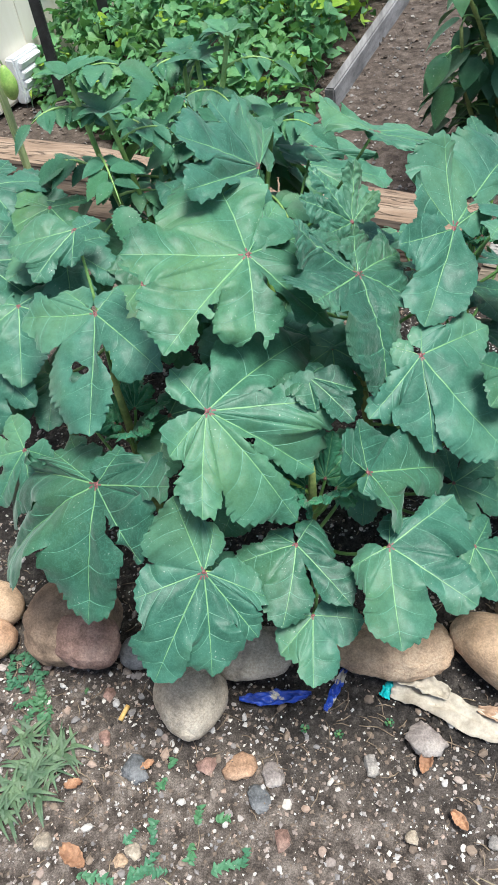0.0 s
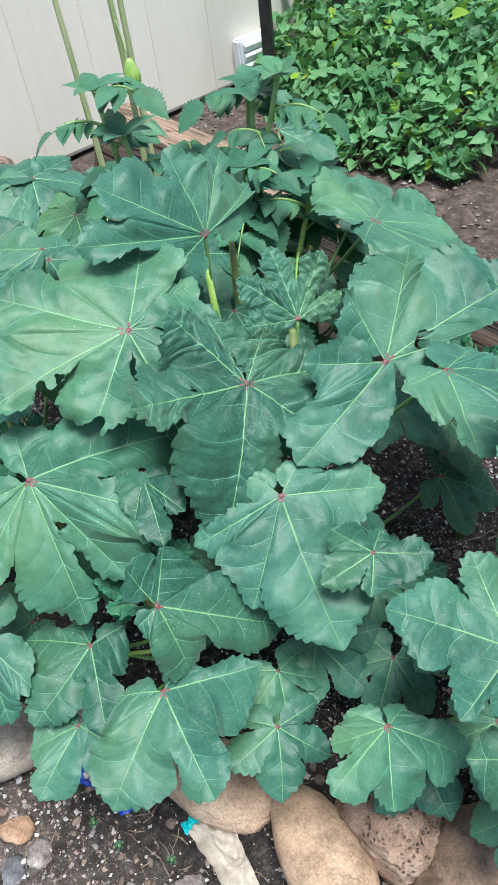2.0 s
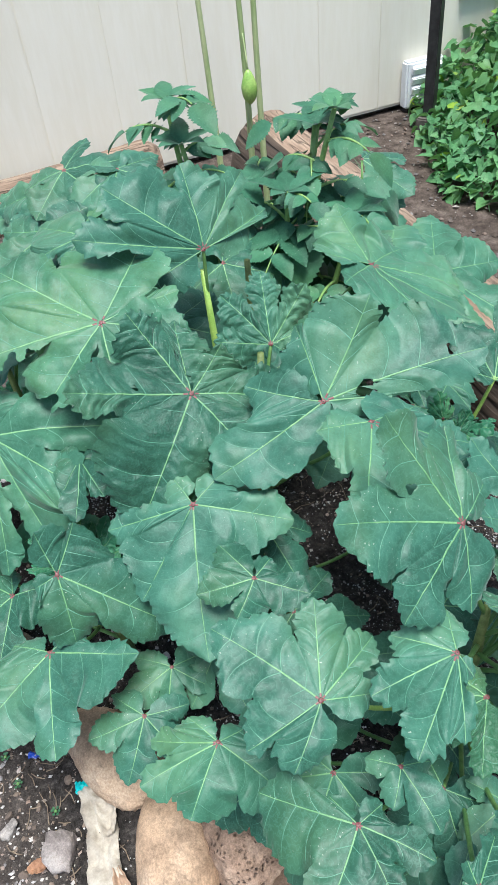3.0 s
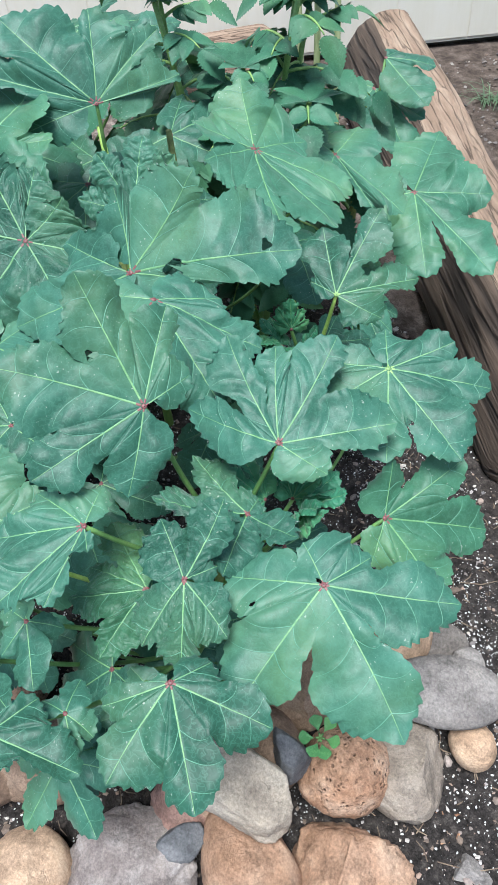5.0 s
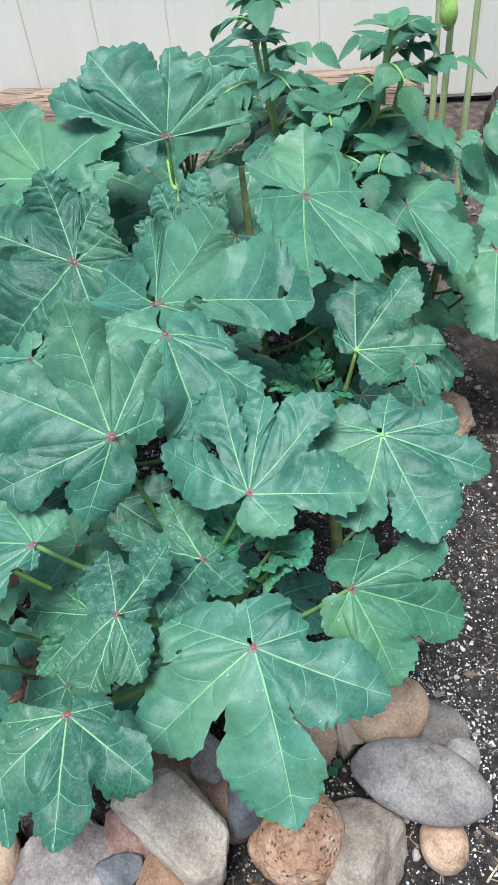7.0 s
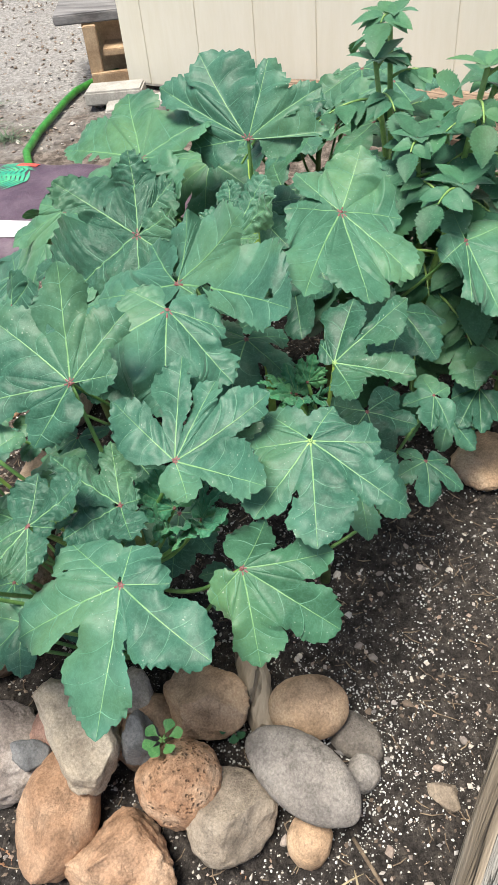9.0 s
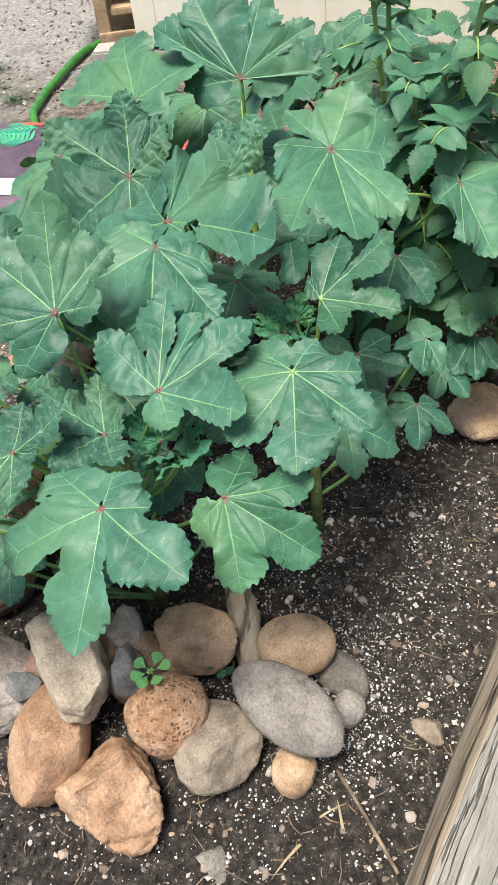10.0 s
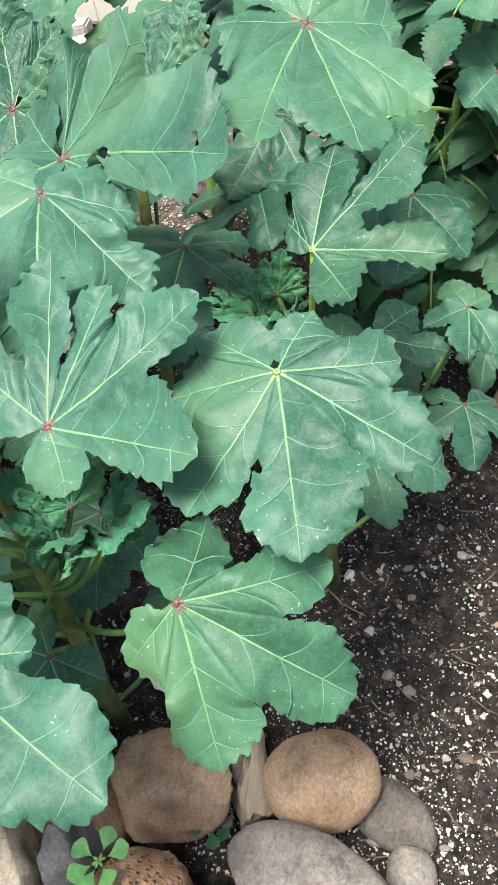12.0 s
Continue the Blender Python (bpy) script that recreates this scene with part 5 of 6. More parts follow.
def leaf_cloud(name, spots, mat, shape, label, category):
    """One mass of many small leaves that nobody could count; spots: place, way, size, tilt."""
    verts, faces = [], []
    outline = [(0.03, 0.0), (-0.12, 0.27), (0.14, 0.45), (0.55, 0.31), (1.0, 0.0), (0.55, -0.31), (0.14, -0.45), (-0.12, -0.27)]
    for (x, y, z), a, size, tip, roll in spots:
        m = pose(x, y, z, roll, tip, a)
        b = len(verts)
        for k, (u, w) in enumerate(outline):
            verts.append(m @ Vector((u * size, w * size * shape, 0.25 * abs(w) * size - 0.2 * size * u * u)))
        verts.append(m @ Vector((0.45 * size, 0, -0.05 * size)))
        faces.extend([(b + 8, b + k, b + (k + 1) % 8) for k in range(8)])
    ob = mesh_object(name, verts, faces, [mat])
    return tagged(ob, label, category, kind="stuff")


def vine_height(x, y):
    front = 2.76 + 0.9 * max(0.0, -0.62 - x)
    rise = min(1.0, max(0.0, y - front) / 0.55)
    return 0.31 * rise ** 0.6 * (1 - 0.25 * max(0.0, x + 0.1)) + 0.07 * noise.noise((x * 4, y * 4, 2)) * rise


def vine_bed():
    r_ = random.Random(41)
    spots, pale = [], []
    while len(spots) + len(pale) < 9500:
        x, y = r_.uniform(-1.30, 0.55), r_.uniform(2.72, 5.4)
        h = vine_height(x, y)
        if h < 0.03 or x > 0.04 + 0.26 * (y - 3.1) or x < -1.18 + 0.3 * (y - 3.6):
            continue
        z = h * (r_.uniform(0.2, 1.0) if r_.random() < 0.4 else r_.uniform(0.75, 1.2))
        s = ((x, y, z), r_.uniform(0, 360), r_.uniform(0.024, 0.066), r_.uniform(-25, 65), r_.uniform(-50, 50))
        (pale if (x > -0.45 + 0.5 * (3.9 - y) and y > 3.6 and r_.random() < 0.75) or r_.random() < 0.03 else spots).append(s)
    leaf_cloud("vine_foliage", spots, LEAF_VINE, 0.95, "thick mass of small green vine leaves in the far bed", "vine")
    leaf_cloud("vine_foliage", pale, LEAF_PALE, 0.95, "yellow-green vine leaves among the thick green mass", "vine")


LEAF_DARK = leaf_material("dark_green_leaf", (0.015, 0.062, 0.032), (0.025, 0.092, 0.046), (0.042, 0.135, 0.065))
LEAF_PALE = leaf_material("yellow_green_leaf", (0.12, 0.26, 0.03), (0.19, 0.36, 0.045), (0.30, 0.44, 0.06), through=0.3)
vine_bed()


def drooping_plant():
    """The tall plant by the path, with long hanging leaves."""
    r_ = random.Random(52)
    at = (0.66, 2.58, 0.0)
    p = root("drooping_plant", at, "tall dark green plant with long hanging leaves beside the path", "leafy plant")
    for top in ((0.46, 2.40, 0.66), (0.58, 2.46, 0.84), (0.54, 2.62, 0.74), (0.50, 2.42, 0.48), (0.70, 2.56, 0.70), (0.62, 2.40, 0.60), (0.78, 2.46, 0.80)):
        pts = bent(at, top, 0.0, 8, (r_.uniform(-0.05, 0.05), r_.uniform(-0.05, 0.05), 0))
        under(tube("stem", pts, [0.010 - 0.005 * i / 8 for i in range(9)], STEM, 7), p)
        for k in range(26):
            f = 0.18 + 0.82 * k / 25
            node = pts[int(f * 8)]
            a = r_.uniform(0, 2 * math.pi)
            out = Vector((math.cos(a), math.sin(a), r_.uniform(-0.2, 0.3)))
            q = node + out * r_.uniform(0.04, 0.09)
            under(tube("leaf_stalk", bent(node, q, 0.01, 4), [0.0025] * 5, STALK, 5), p)
            leaf_part(p, "leaf", q, out + Vector((0, 0, -0.75)), (out.x * 0.5, out.y * 0.5, 1), r_.uniform(0.085, 0.14), r_.uniform(0.05, 0.08), LEAF_DARK, r_.randint(0, 9999), 0.05, 0.2, 0.25)


drooping_plant()


def grass_tuft(at, count, size, seed, label, mat, blade=0.0022):
    """A low tuft of narrow blades."""
    r_ = random.Random(seed)
    verts, faces = [], []
    for _ in range(count):
        a, L = r_.uniform(0, 2 * math.pi), size * r_.uniform(0.5, 1.15)
        w = blade * r_.uniform(0.7, 1.5)
        o = Vector((r_.uniform(-0.3, 0.3) * size, r_.uniform(-0.3, 0.3) * size, 0))
        d, s = Vector((math.cos(a), math.sin(a), 0)), Vector((-math.sin(a), math.cos(a), 0))
        b = len(verts)
        for i in range(6):
            f = i / 5
            c = Vector(at) + o + d * L * f + Vector((0, 0, L * (0.75 * f - 0.62 * f * f)))
            ww = w * (1 - f) ** 0.6 + 0.0002
            verts.extend([c - s * ww, c + Vector((0, 0, 0.0006)), c + s * ww])
        for i in range(5):
            q = b + 3 * i
            faces.extend([(q, q + 1, q + 4, q + 3), (q + 1, q + 2, q + 5, q + 4)])
    return tagged(mesh_object("grass_tuft", verts, faces, [mat]), label, "grass", kind="stuff")


GRASS = plain("grey_green_grass", [(0.3, (0.06, 0.115, 0.06)), (0.7, (0.12, 0.19, 0.095))], 40, 0.6, bumps=None, island="island")
DRYGRASS = plain("dry_grass", [(0.3, (0.28, 0.22, 0.13)), (0.7, (0.44, 0.37, 0.24))], 40, 0.7, bumps=None, island="island")
for k, (x, y, n, s) in enumerate([(-0.303, 0.517, 34, 0.062), (-0.271, 0.543, 20, 0.060), (-0.324, 0.488, 26, 0.060), (-0.255, 0.558, 14, 0.055), (-0.285, 0.491, 20, 0.050), (-0.336, 0.582, 16, 0.045), (-0.33, 0.45, 14, 0.05)]):
    grass_tuft((x, y, 0.0), n, s, 60 + k, "low tuft of thin grey-green grass in the dirt", GRASS, 0.0034)


def creeping_weed(runs, seed, label):
    """Low weeds: thin runners over the dirt with many tiny leaves on both sides."""
    r_ = random.Random(seed)
    spots = []
    for x, y, turn, length in runs:
        a, n = radians(turn), int(length / 0.0045)
        for i in range(n):
            a += r_.uniform(-0.14, 0.14)
            x, y = x + 0.0045 * math.cos(a), y + 0.0045 * math.sin(a)
            for side in (-1, 1):
                spots.append(((x, y, earth_height(x, y) + r_.uniform(0.003, 0.012)), math.degrees(a) + side * r_.uniform(40, 75), r_.uniform(0.006, 0.013), r_.uniform(-25, 15), r_.uniform(-25, 25)))
    return leaf_cloud("creeping_weed", spots, LEAF_WEED, 0.75, label, "weed")


LEAF_WEED = leaf_material("weed_leaf_green", (0.030, 0.105, 0.060), (0.048, 0.150, 0.080), (0.080, 0.210, 0.105))
creeping_weed([(-0.386, 0.695, 60, 0.07), (-0.368, 0.742, -70, 0.08), (-0.311, 0.604, 100, 0.06), (-0.375, 0.631, 20, 0.07), (-0.336, 0.60, 80, 0.08), (-0.32, 0.70, 200, 0.07), (-0.39, 0.66, 120, 0.07), (-0.40, 0.72, 30, 0.06), (-0.35, 0.66, 150, 0.05), (-0.30, 0.64, 260, 0.05)], 5, "low creeping green weed beside the edging stones")
creeping_weed([(-0.062, 0.54, 70, 0.02), (-0.062, 0.53, 250, 0.025), (0.0, 0.458, 95, 0.03), (0.026, 0.468, 20, 0.025), (-0.005, 0.437, 270, 0.03), (-0.243, 0.66, 90, 0.012)], 6, "small feathery green weed in the bare dirt")
creeping_weed([(-0.181, 0.374, 10, 0.06), (-0.033, 0.392, 170, 0.06), (0.028, 0.397, 20, 0.05), (0.079, 0.405, 80, 0.03), (-0.066, 0.424, 100, 0.04), (-0.113, 0.42, 60, 0.03), (-0.10, 0.37, 30, 0.06)], 7, "thin creeping weed at the front of the dirt")
for k, (x, y, n, s) in enumerate([(-2.0, -0.55, 60, 0.12), (-1.75, -0.45, 60, 0.13), (-1.65, -0.25, 40, 0.12), (-0.95, 2.75, 40, 0.12), (-1.05, 2.6, 30, 0.10)]):
    grass_tuft((x, y, 0.0), n, s, 80 + k, "sparse tuft of grass at the edge of the yard", GRASS)
for k, (x, y, n, s) in enumerate([(0.50, 0.36, 26, 0.11), (0.58, 0.44, 20, 0.10), (0.02, 0.33, 12, 0.09), (1.0, 1.50, 3, 0.10)]):
    grass_tuft((x, y, 0.0), n, s, 90 + k, "few dry straw-coloured blades lying on the dirt", DRYGRASS)


SPROUT = leaf_material("pale_sprout_green", (0.10, 0.30, 0.10), (0.15, 0.40, 0.14), (0.22, 0.48, 0.18), through=0.2)


def seedling(at, count, size, seed, label):
    """A small weed: a rosette of round leaves on short stalks."""
    r_ = random.Random(seed)
    p = root("seedling", at, label, "weed", "small weeds")
    for k in range(count):
        a = 2 * math.pi * k / count + r_.uniform(-0.3, 0.3)
        d = Vector((math.cos(a), math.sin(a), 0.35))
        q = Vector(at) + d * size * 0.28
        under(tube("leaf_stalk", bent(at, q, 0.002, 3), [0.0016] * 4, STALK, 5), p)
        leaf_part(p, "leaf", q, d, (0, 0, 1), size * r_.uniform(0.95, 1.25), size * 0.86, SPROUT if size > 0.02 else LEAF_DARK, r_.randint(0, 999), 0.0, 0.1, 0.1, 1.9)


seedling((0.864, 1.222, 0.150), 6, 0.022, 1, "pale green sprout with rounded leaves between the stones")
seedling((0.800, 1.305, 0.08), 5, 0.018, 2, "tiny green sprout between the stones")
for k, (x, y) in enumerate([(0.157, 0.626), (0.214, 0.62), (0.297, 0.645), (0.08, 0.72), (0.36, 0.62)]):
    seedling((x, y, 0.008), 6, 0.006, 10 + k, "tiny green weed seedling in the dirt")

# ---- litter, loose stones, soil grains ----
BLUE = plain("blue_printed_foil", [(0.25, (0.010, 0.02, 0.12)), (0.5, (0.015, 0.05, 0.34)), (0.66, (0.02, 0.07, 0.42)), (0.72, (0.55, 0.50, 0.42))], 22, 0.3, bumps=(90, 0.3, 0.004))
TEAL = plain("teal_plastic_scrap", [(0.3, (0.01, 0.38, 0.40)), (0.7, (0.03, 0.52, 0.52))], 30, 0.4, bumps=None)
CARD = plain("sun_bleached_cardboard", [(0.2, (0.26, 0.22, 0.175)), (0.5, (0.40, 0.355, 0.29)), (0.8, (0.52, 0.47, 0.40))], 14, 0.85, bumps=(60, 0.4, 0.004))
CARD_BROWN = plain("peeled_brown_cardboard", [(0.3, (0.24, 0.15, 0.095)), (0.7, (0.37, 0.25, 0.17))], 20, 0.9)
DRYLEAF = plain("dry_brown_leaf", [(0.3, (0.19, 0.092, 0.050)), (0.7, (0.40, 0.225, 0.13))], 40, 0.8)
FILTER = plain("cigarette_filter", [(0.3, (0.55, 0.33, 0.10)), (0.7, (0.70, 0.48, 0.18))], 60, 0.8, bumps=None)


def crumpled(name, label, category, line, width, mat, seed, lift=0.012, curl=0.0, taper=0.0, parent=None, base=0.0):
    """A crumpled strip of thin stuff lying along a line on the earth, with real thickness."""
    pts = [Vector((x, y, 0)) for x, y in line]
    n, m = 26, 10
    verts, faces = [], []
    length = [0.0]
    for a, b in zip(pts, pts[1:]):
        length.append(length[-1] + (b - a).length)

    def along(f):
        d = f * length[-1]
        for i in range(len(pts) - 1):
            if d <= length[i + 1] + 1e-9:
                return pts[i].lerp(pts[i + 1], (d - length[i]) / max(length[i + 1] - length[i], 1e-6)), (pts[i + 1] - pts[i]).normalized()
        return pts[-1], (pts[-1] - pts[-2]).normalized()

    for side in (0, 1):
        for i in range(n + 1):
            p, u = along(i / n)
            s = Vector((-u.y, u.x, 0))
            w = width * (1 + 0.25 * noise.noise((i * 0.35, seed, 1))) * max(0.08, math.sin(math.pi * (0.04 + 0.92 * i / n))) ** taper
            for k in range(m + 1):
                q = (k / m - 0.5) * w
                z = lift * (0.75 + 0.9 * noise.noise((i * 0.33, k * 0.42, seed)) + 0.4 * noise.noise((i * 0.9, k * 1.1, seed))) + curl * (2 * abs(k / m - 0.5)) ** 2
                verts.append(p + s * q + Vector((0, 0, max(0.002, z) + 0.004 + base + 0.0008 * side)))
    row, half = m + 1, (n + 1) * (m + 1)
    for side in (0, 1):
        for i in range(n):
            for k in range(m):
                a = side * half + i * row + k
                f = (a, a + 1, a + row + 1, a + row)
                faces.append(f if side else f[::-1])
    rim = [k for k in range(row)] + [i * row + m for i in range(1, n + 1)] + [n * row + k for k in range(m - 1, -1, -1)] + [i * row for i in range(n - 1, 0, -1)]
    for a, b in zip(rim, rim[1:] + rim[:1]):
        faces.append((a, b, b + half, a + half))
    ob = mesh_object(name, verts, faces, [mat])
    if parent:
        return under(ob, parent, label)
    return tagged(ob, label, category)


crumpled("wrapper", "crumpled blue and white foil wrapper on the dirt", "wrapper", [(0.040, 0.668), (0.09, 0.672), (0.165, 0.685)], 0.028, BLUE, 2.0, 0.013, 0.0, 0.8)
crumpled("wrapper", "folded strip of blue and white wrapper", "wrapper", [(0.190, 0.655), (0.222, 0.735)], 0.016, BLUE, 5.0, 0.016, 0.0, 0.4)
crumpled("plastic_scrap", "small bright teal plastic scrap", "litter", [(0.288, 0.688), (0.306, 0.725)], 0.018, TEAL, 7.0, 0.008)
board = root("cardboard", (0.302, 0.705, 0.0), "torn strip of bleached tan cardboard on the dirt", "cardboard")
crumpled("panel", "sun-bleached tan panel", "cardboard", [(0.302, 0.705), (0.37, 0.690), (0.43, 0.655), (0.52, 0.628)], 0.050, CARD, 9.0, 0.014, 0.0, 0.15, board)
crumpled("folded_flap", "bent end flap", "cardboard", [(0.300, 0.722), (0.345, 0.715), (0.395, 0.690)], 0.034, CARD, 13.0, 0.010, 0.006, 0.3, board, 0.012)
crumpled("peeled_layer", "peeled brown inner layer curling up", "cardboard", [(0.44, 0.672), (0.50, 0.655), (0.545, 0.625)], 0.026, CARD_BROWN, 11.0, 0.012, 0.008, 0.4, board, 0.004)
for k, (x, y, a, L) in enumerate([(-0.219, 0.505, 20, 0.036), (0.354, 0.584, 70, 0.045), (0.996, 1.346, 80, 0.085), (0.289, 1.633, 10, 0.028), (-0.10, 0.545, 40, 0.03), (0.40, 0.50, 130, 0.04), (0.93, 1.05, 30, 0.04), (-0.19, 0.40, 150, 0.06), (1.02, 1.00, 60, 0.04)]):
    L *= 0.85
    u = (math.cos(radians(a)) * L / 2, math.sin(radians(a)) * L / 2)
    crumpled("dry_leaf", "curled dry brown leaf on the soil", "dry leaf", [(x - u[0], y - u[1]), (x + u[0], y + u[1])], L * 0.55, DRYLEAF, 20.0 + k, 0.006, 0.007, 0.7)
butt = tube("cigarette_end", [(-0.166, 0.618, 0.009), (-0.158, 0.645, 0.009)], [0.0042, 0.0042], FILTER, 10)
tagged(butt, "yellowed cigarette filter lying on the dirt", "litter")
def driftwood(a, b, thick):
    """A split, weathered length of wood: ridged along the grain, ragged at both ends."""
    v, f = tube_data(bent(a, b, 0.008, 30), [thick * (0.82 + 0.25 * math.sin(3.0 * i / 30) + 0.10 * noise.noise((i * 0.3, 2, 5))) for i in range(31)], 20)
    axis = (Vector(b) - Vector(a)).normalized()
    out = []
    for k, p in enumerate(v):
        ring, side = divmod(k, 20)
        c = Vector(a).lerp(Vector(b), ring / 30)
        d = p - c
        d -= axis * d.dot(axis)
        groove = noise.noise((side * 0.9, ring * 0.05, 1)) * 0.22 + noise.noise((side * 2.3, ring * 0.12, 7)) * 0.12
        out.append(p + d * groove + axis * (0.012 * noise.noise((side * 0.8, 3, ring)) if ring in (0, 1, 29, 30) else 0.0))
    return mesh_object("wood_piece", out, f, [LOG_GREY], smooth=True)


drift = driftwood((0.628, 1.283, 0.050), (0.785, 1.350, 0.060), 0.024)
tagged(drift, "split grey driftwood piece wedged between stones", "wood")

r_small = random.Random(70)
for label, x, y, s, mat in [("rough grey rock by the cardboard", 0.355, 0.625, (0.085, 0.065, 0.05), MIXED), ("angular orange pebble in the dirt", 0.056, 0.552, (0.056, 0.052, 0.04), ORANGE),
                            ("flat dark grey stone in dirt", -0.125, 0.548, (0.07, 0.055, 0.022), SLATE), ("dusty pink angular pebble in the dirt", 0.000, 0.552, (0.042, 0.036, 0.028), PINK),
                            ("dusty pink angular pebble in the dirt", -0.185, 0.585, (0.030, 0.034, 0.02), PINK), ("red broken stone in the soil", -0.20, 0.665, (0.03, 0.03, 0.018), PINK),
                            ("blue-grey crumbly stone in the dirt", 0.115, 0.545, (0.05, 0.05, 0.025), MIXED), ("blue-grey crumbly stone in the dirt", 0.09, 0.505, (0.05, 0.045, 0.022), SLATE),
                            ("small pale blue stone in the dirt", 0.268, 0.575, (0.032, 0.036, 0.022), GREY), ("purple-grey oval pebble in the dirt", 0.13, 0.455, (0.035, 0.045, 0.02), PINK),
                            ("white angular pebble in the dirt", -0.25, 0.415, (0.035, 0.035, 0.025), PALE), ("tan flat pebble in the dirt", -0.115, 0.40, (0.03, 0.03, 0.015), TAN),
                            ("tan flat pebble in the dirt", -0.10, 0.415, (0.032, 0.03, 0.015), PALE), ("grey pebble in the dirt", 0.33, 0.47, (0.028, 0.025, 0.018), PALE),
                            ("grey pebble in the dirt", 0.45, 0.475, (0.022, 0.022, 0.015), GREY), ("grey stone in the soil", 0.48, 0.50, (0.06, 0.05, 0.03), GREY),
                            ("tan lump of stone by the timber", 0.812, 1.628, (0.070, 0.045, 0.045), BUFF), ("grey angular stone in the soil", 1.058, 1.352, (0.065, 0.06, 0.05), GREY),
                            ("small pinkish pebble in the dirt", 0.94, 1.462, (0.03, 0.02, 0.02), PINK), ("small tan pebble in the dirt", 1.03, 1.03, (0.03, 0.028, 0.02), PALE),
                            ("small brown stone by the bed", 0.30, 1.66, (0.03, 0.025, 0.02), ORANGE)]:
    stone(label, (x, y, 0.003 + s[2] * 0.12), s, mat, r_small.uniform(0, 180), (r_small.uniform(-8, 8), r_small.uniform(-8, 8)), r_small.randint(100, 999), 0.20, 0.95, 0.15, "pebble", "loose stones in the dirt", 3)

ICO = bmesh.new()
bmesh.ops.create_icosphere(ICO, subdivisions=1, radius=1.0)
ICO_V = np.array([v.co[:] for v in ICO.verts])
ICO_F = np.array([[v.index for v in f.verts] for f in ICO.faces])
ICO.free()
OCT_V = np.array([(1, 0, 0), (0, 1, 0), (-1, 0, 0), (0, -1, 0), (0, 0, 1), (0, 0, -1)], float)
OCT_F = np.array([(0, 1, 4), (1, 2, 4), (2, 3, 4), (3, 0, 4), (1, 0, 5), (2, 1, 5), (3, 2, 5), (0, 3, 5)])


def grains(name, label, category, count, where, sizes, mat, seed, flat=0.6, sunk=0.3, power=2.6, coarse=True):
    """Many loose grains in one mesh: where(rng) gives a place or None."""
    rng = np.random.default_rng(seed)
    pts = []
    while len(pts) < count:
        p = where(rng)
        if p is not None:
            pts.append(p)
    base_v, base_f = (OCT_V, OCT_F) if coarse else (ICO_V, ICO_F)
    allv, allf = [], []
    for k, (x, y) in enumerate(pts):
        s = sizes[0] + (sizes[1] - sizes[0]) * rng.random() ** power
        rag = 1.0 if coarse else 0.65
        q = base_v * (1 + rag * rng.uniform(-0.28, 0.28, (len(base_v), 1))) + rag * rng.uniform(-0.22, 0.22, base_v.shape)
        q = q * np.array([s, s * rng.uniform(0.6, 1.0), s * flat * rng.uniform(0.7, 1.2)])
        a, b = rng.uniform(0, 6.28), rng.uniform(-0.5, 0.5)
        ca, sa, cb, sb = math.cos(a), math.sin(a), math.cos(b), math.sin(b)
        q = q @ np.array([[1, 0, 0], [0, cb, sb], [0, -sb, cb]]) @ np.array([[ca, sa, 0], [-sa, ca, 0], [0, 0, 1]])
        allv.append(q + (x, y, earth_height(x, y) + s * flat * (1 - sunk)))
        allf.append(base_f + k * len(base_v))
    ob = mesh_object(name, np.concatenate(allv).tolist(), np.concatenate(allf).tolist(), [mat], smooth=False)
    return tagged(ob, label, category, kind="stuff")


def in_bed(x, y):
    return math.hypot((x - 0.45) / 1.05, (y - 1.22) / 0.60) < 1.0


def perlite_spot(rng):
    x, y = rng.uniform(-0.6, 1.45), rng.uniform(0.34, 1.80)
    e = math.hypot((x - 0.55) / 0.95, (y - 1.2) / 0.55)
    dense = (1.0 if e < 1 else max(0.05, 1.25 - 0.75 * e)) * (1.0 if x < 0.92 else 0.45)
    clump = -0.18 + 1.1 * math.exp(-((x - 0.82) / 0.26) ** 2 - ((y - 1.48) / 0.14) ** 2) + 0.9 * noise.noise((x * 7, y * 7, 5)) + 0.7 * noise.noise((x * 25, y * 25, 2))
    return (x, y) if rng.random() < dense * max(0.05, clump) and y < 1.80 - 0.31 * (x - 0.45) else None


def fine_spot(rng):
    x, y = rng.uniform(0.30, 1.25), rng.uniform(0.95, 1.72)
    return (x, y) if rng.random() < max(0.1, 0.45 + noise.noise((x * 6, y * 6, 11))) * (1.0 if x < 0.92 else 0.3) and y < 1.78 - 0.31 * (x - 0.45) else None


def dirt_spot(rng):
    x, y = rng.uniform(-0.75, 1.5), rng.uniform(0.22, 1.85)
    return (x, y) if rng.random() < (0.35 if in_bed(x, y) else 1.0) else None


def soil_spot(rng):
    x, y = rng.uniform(-0.4, 1.45), rng.uniform(0.6, 1.85)
    return (x, y) if in_bed(x, y) or rng.random() < 0.25 else None


def yard_spot(rng):
    x, y = rng.uniform(-5.0, -1.5), rng.uniform(-3.4, 0.05)
    return (x, y) if y < -0.05 + 0.25 * (x + 1.5) + 0.9 else None


def path_spot(rng):
    x, y = rng.uniform(-1.3, 1.3), rng.uniform(1.95, 4.4)
    return (x, y) if rng.random() < 0.9 - 0.18 * (y - 1.95) else None


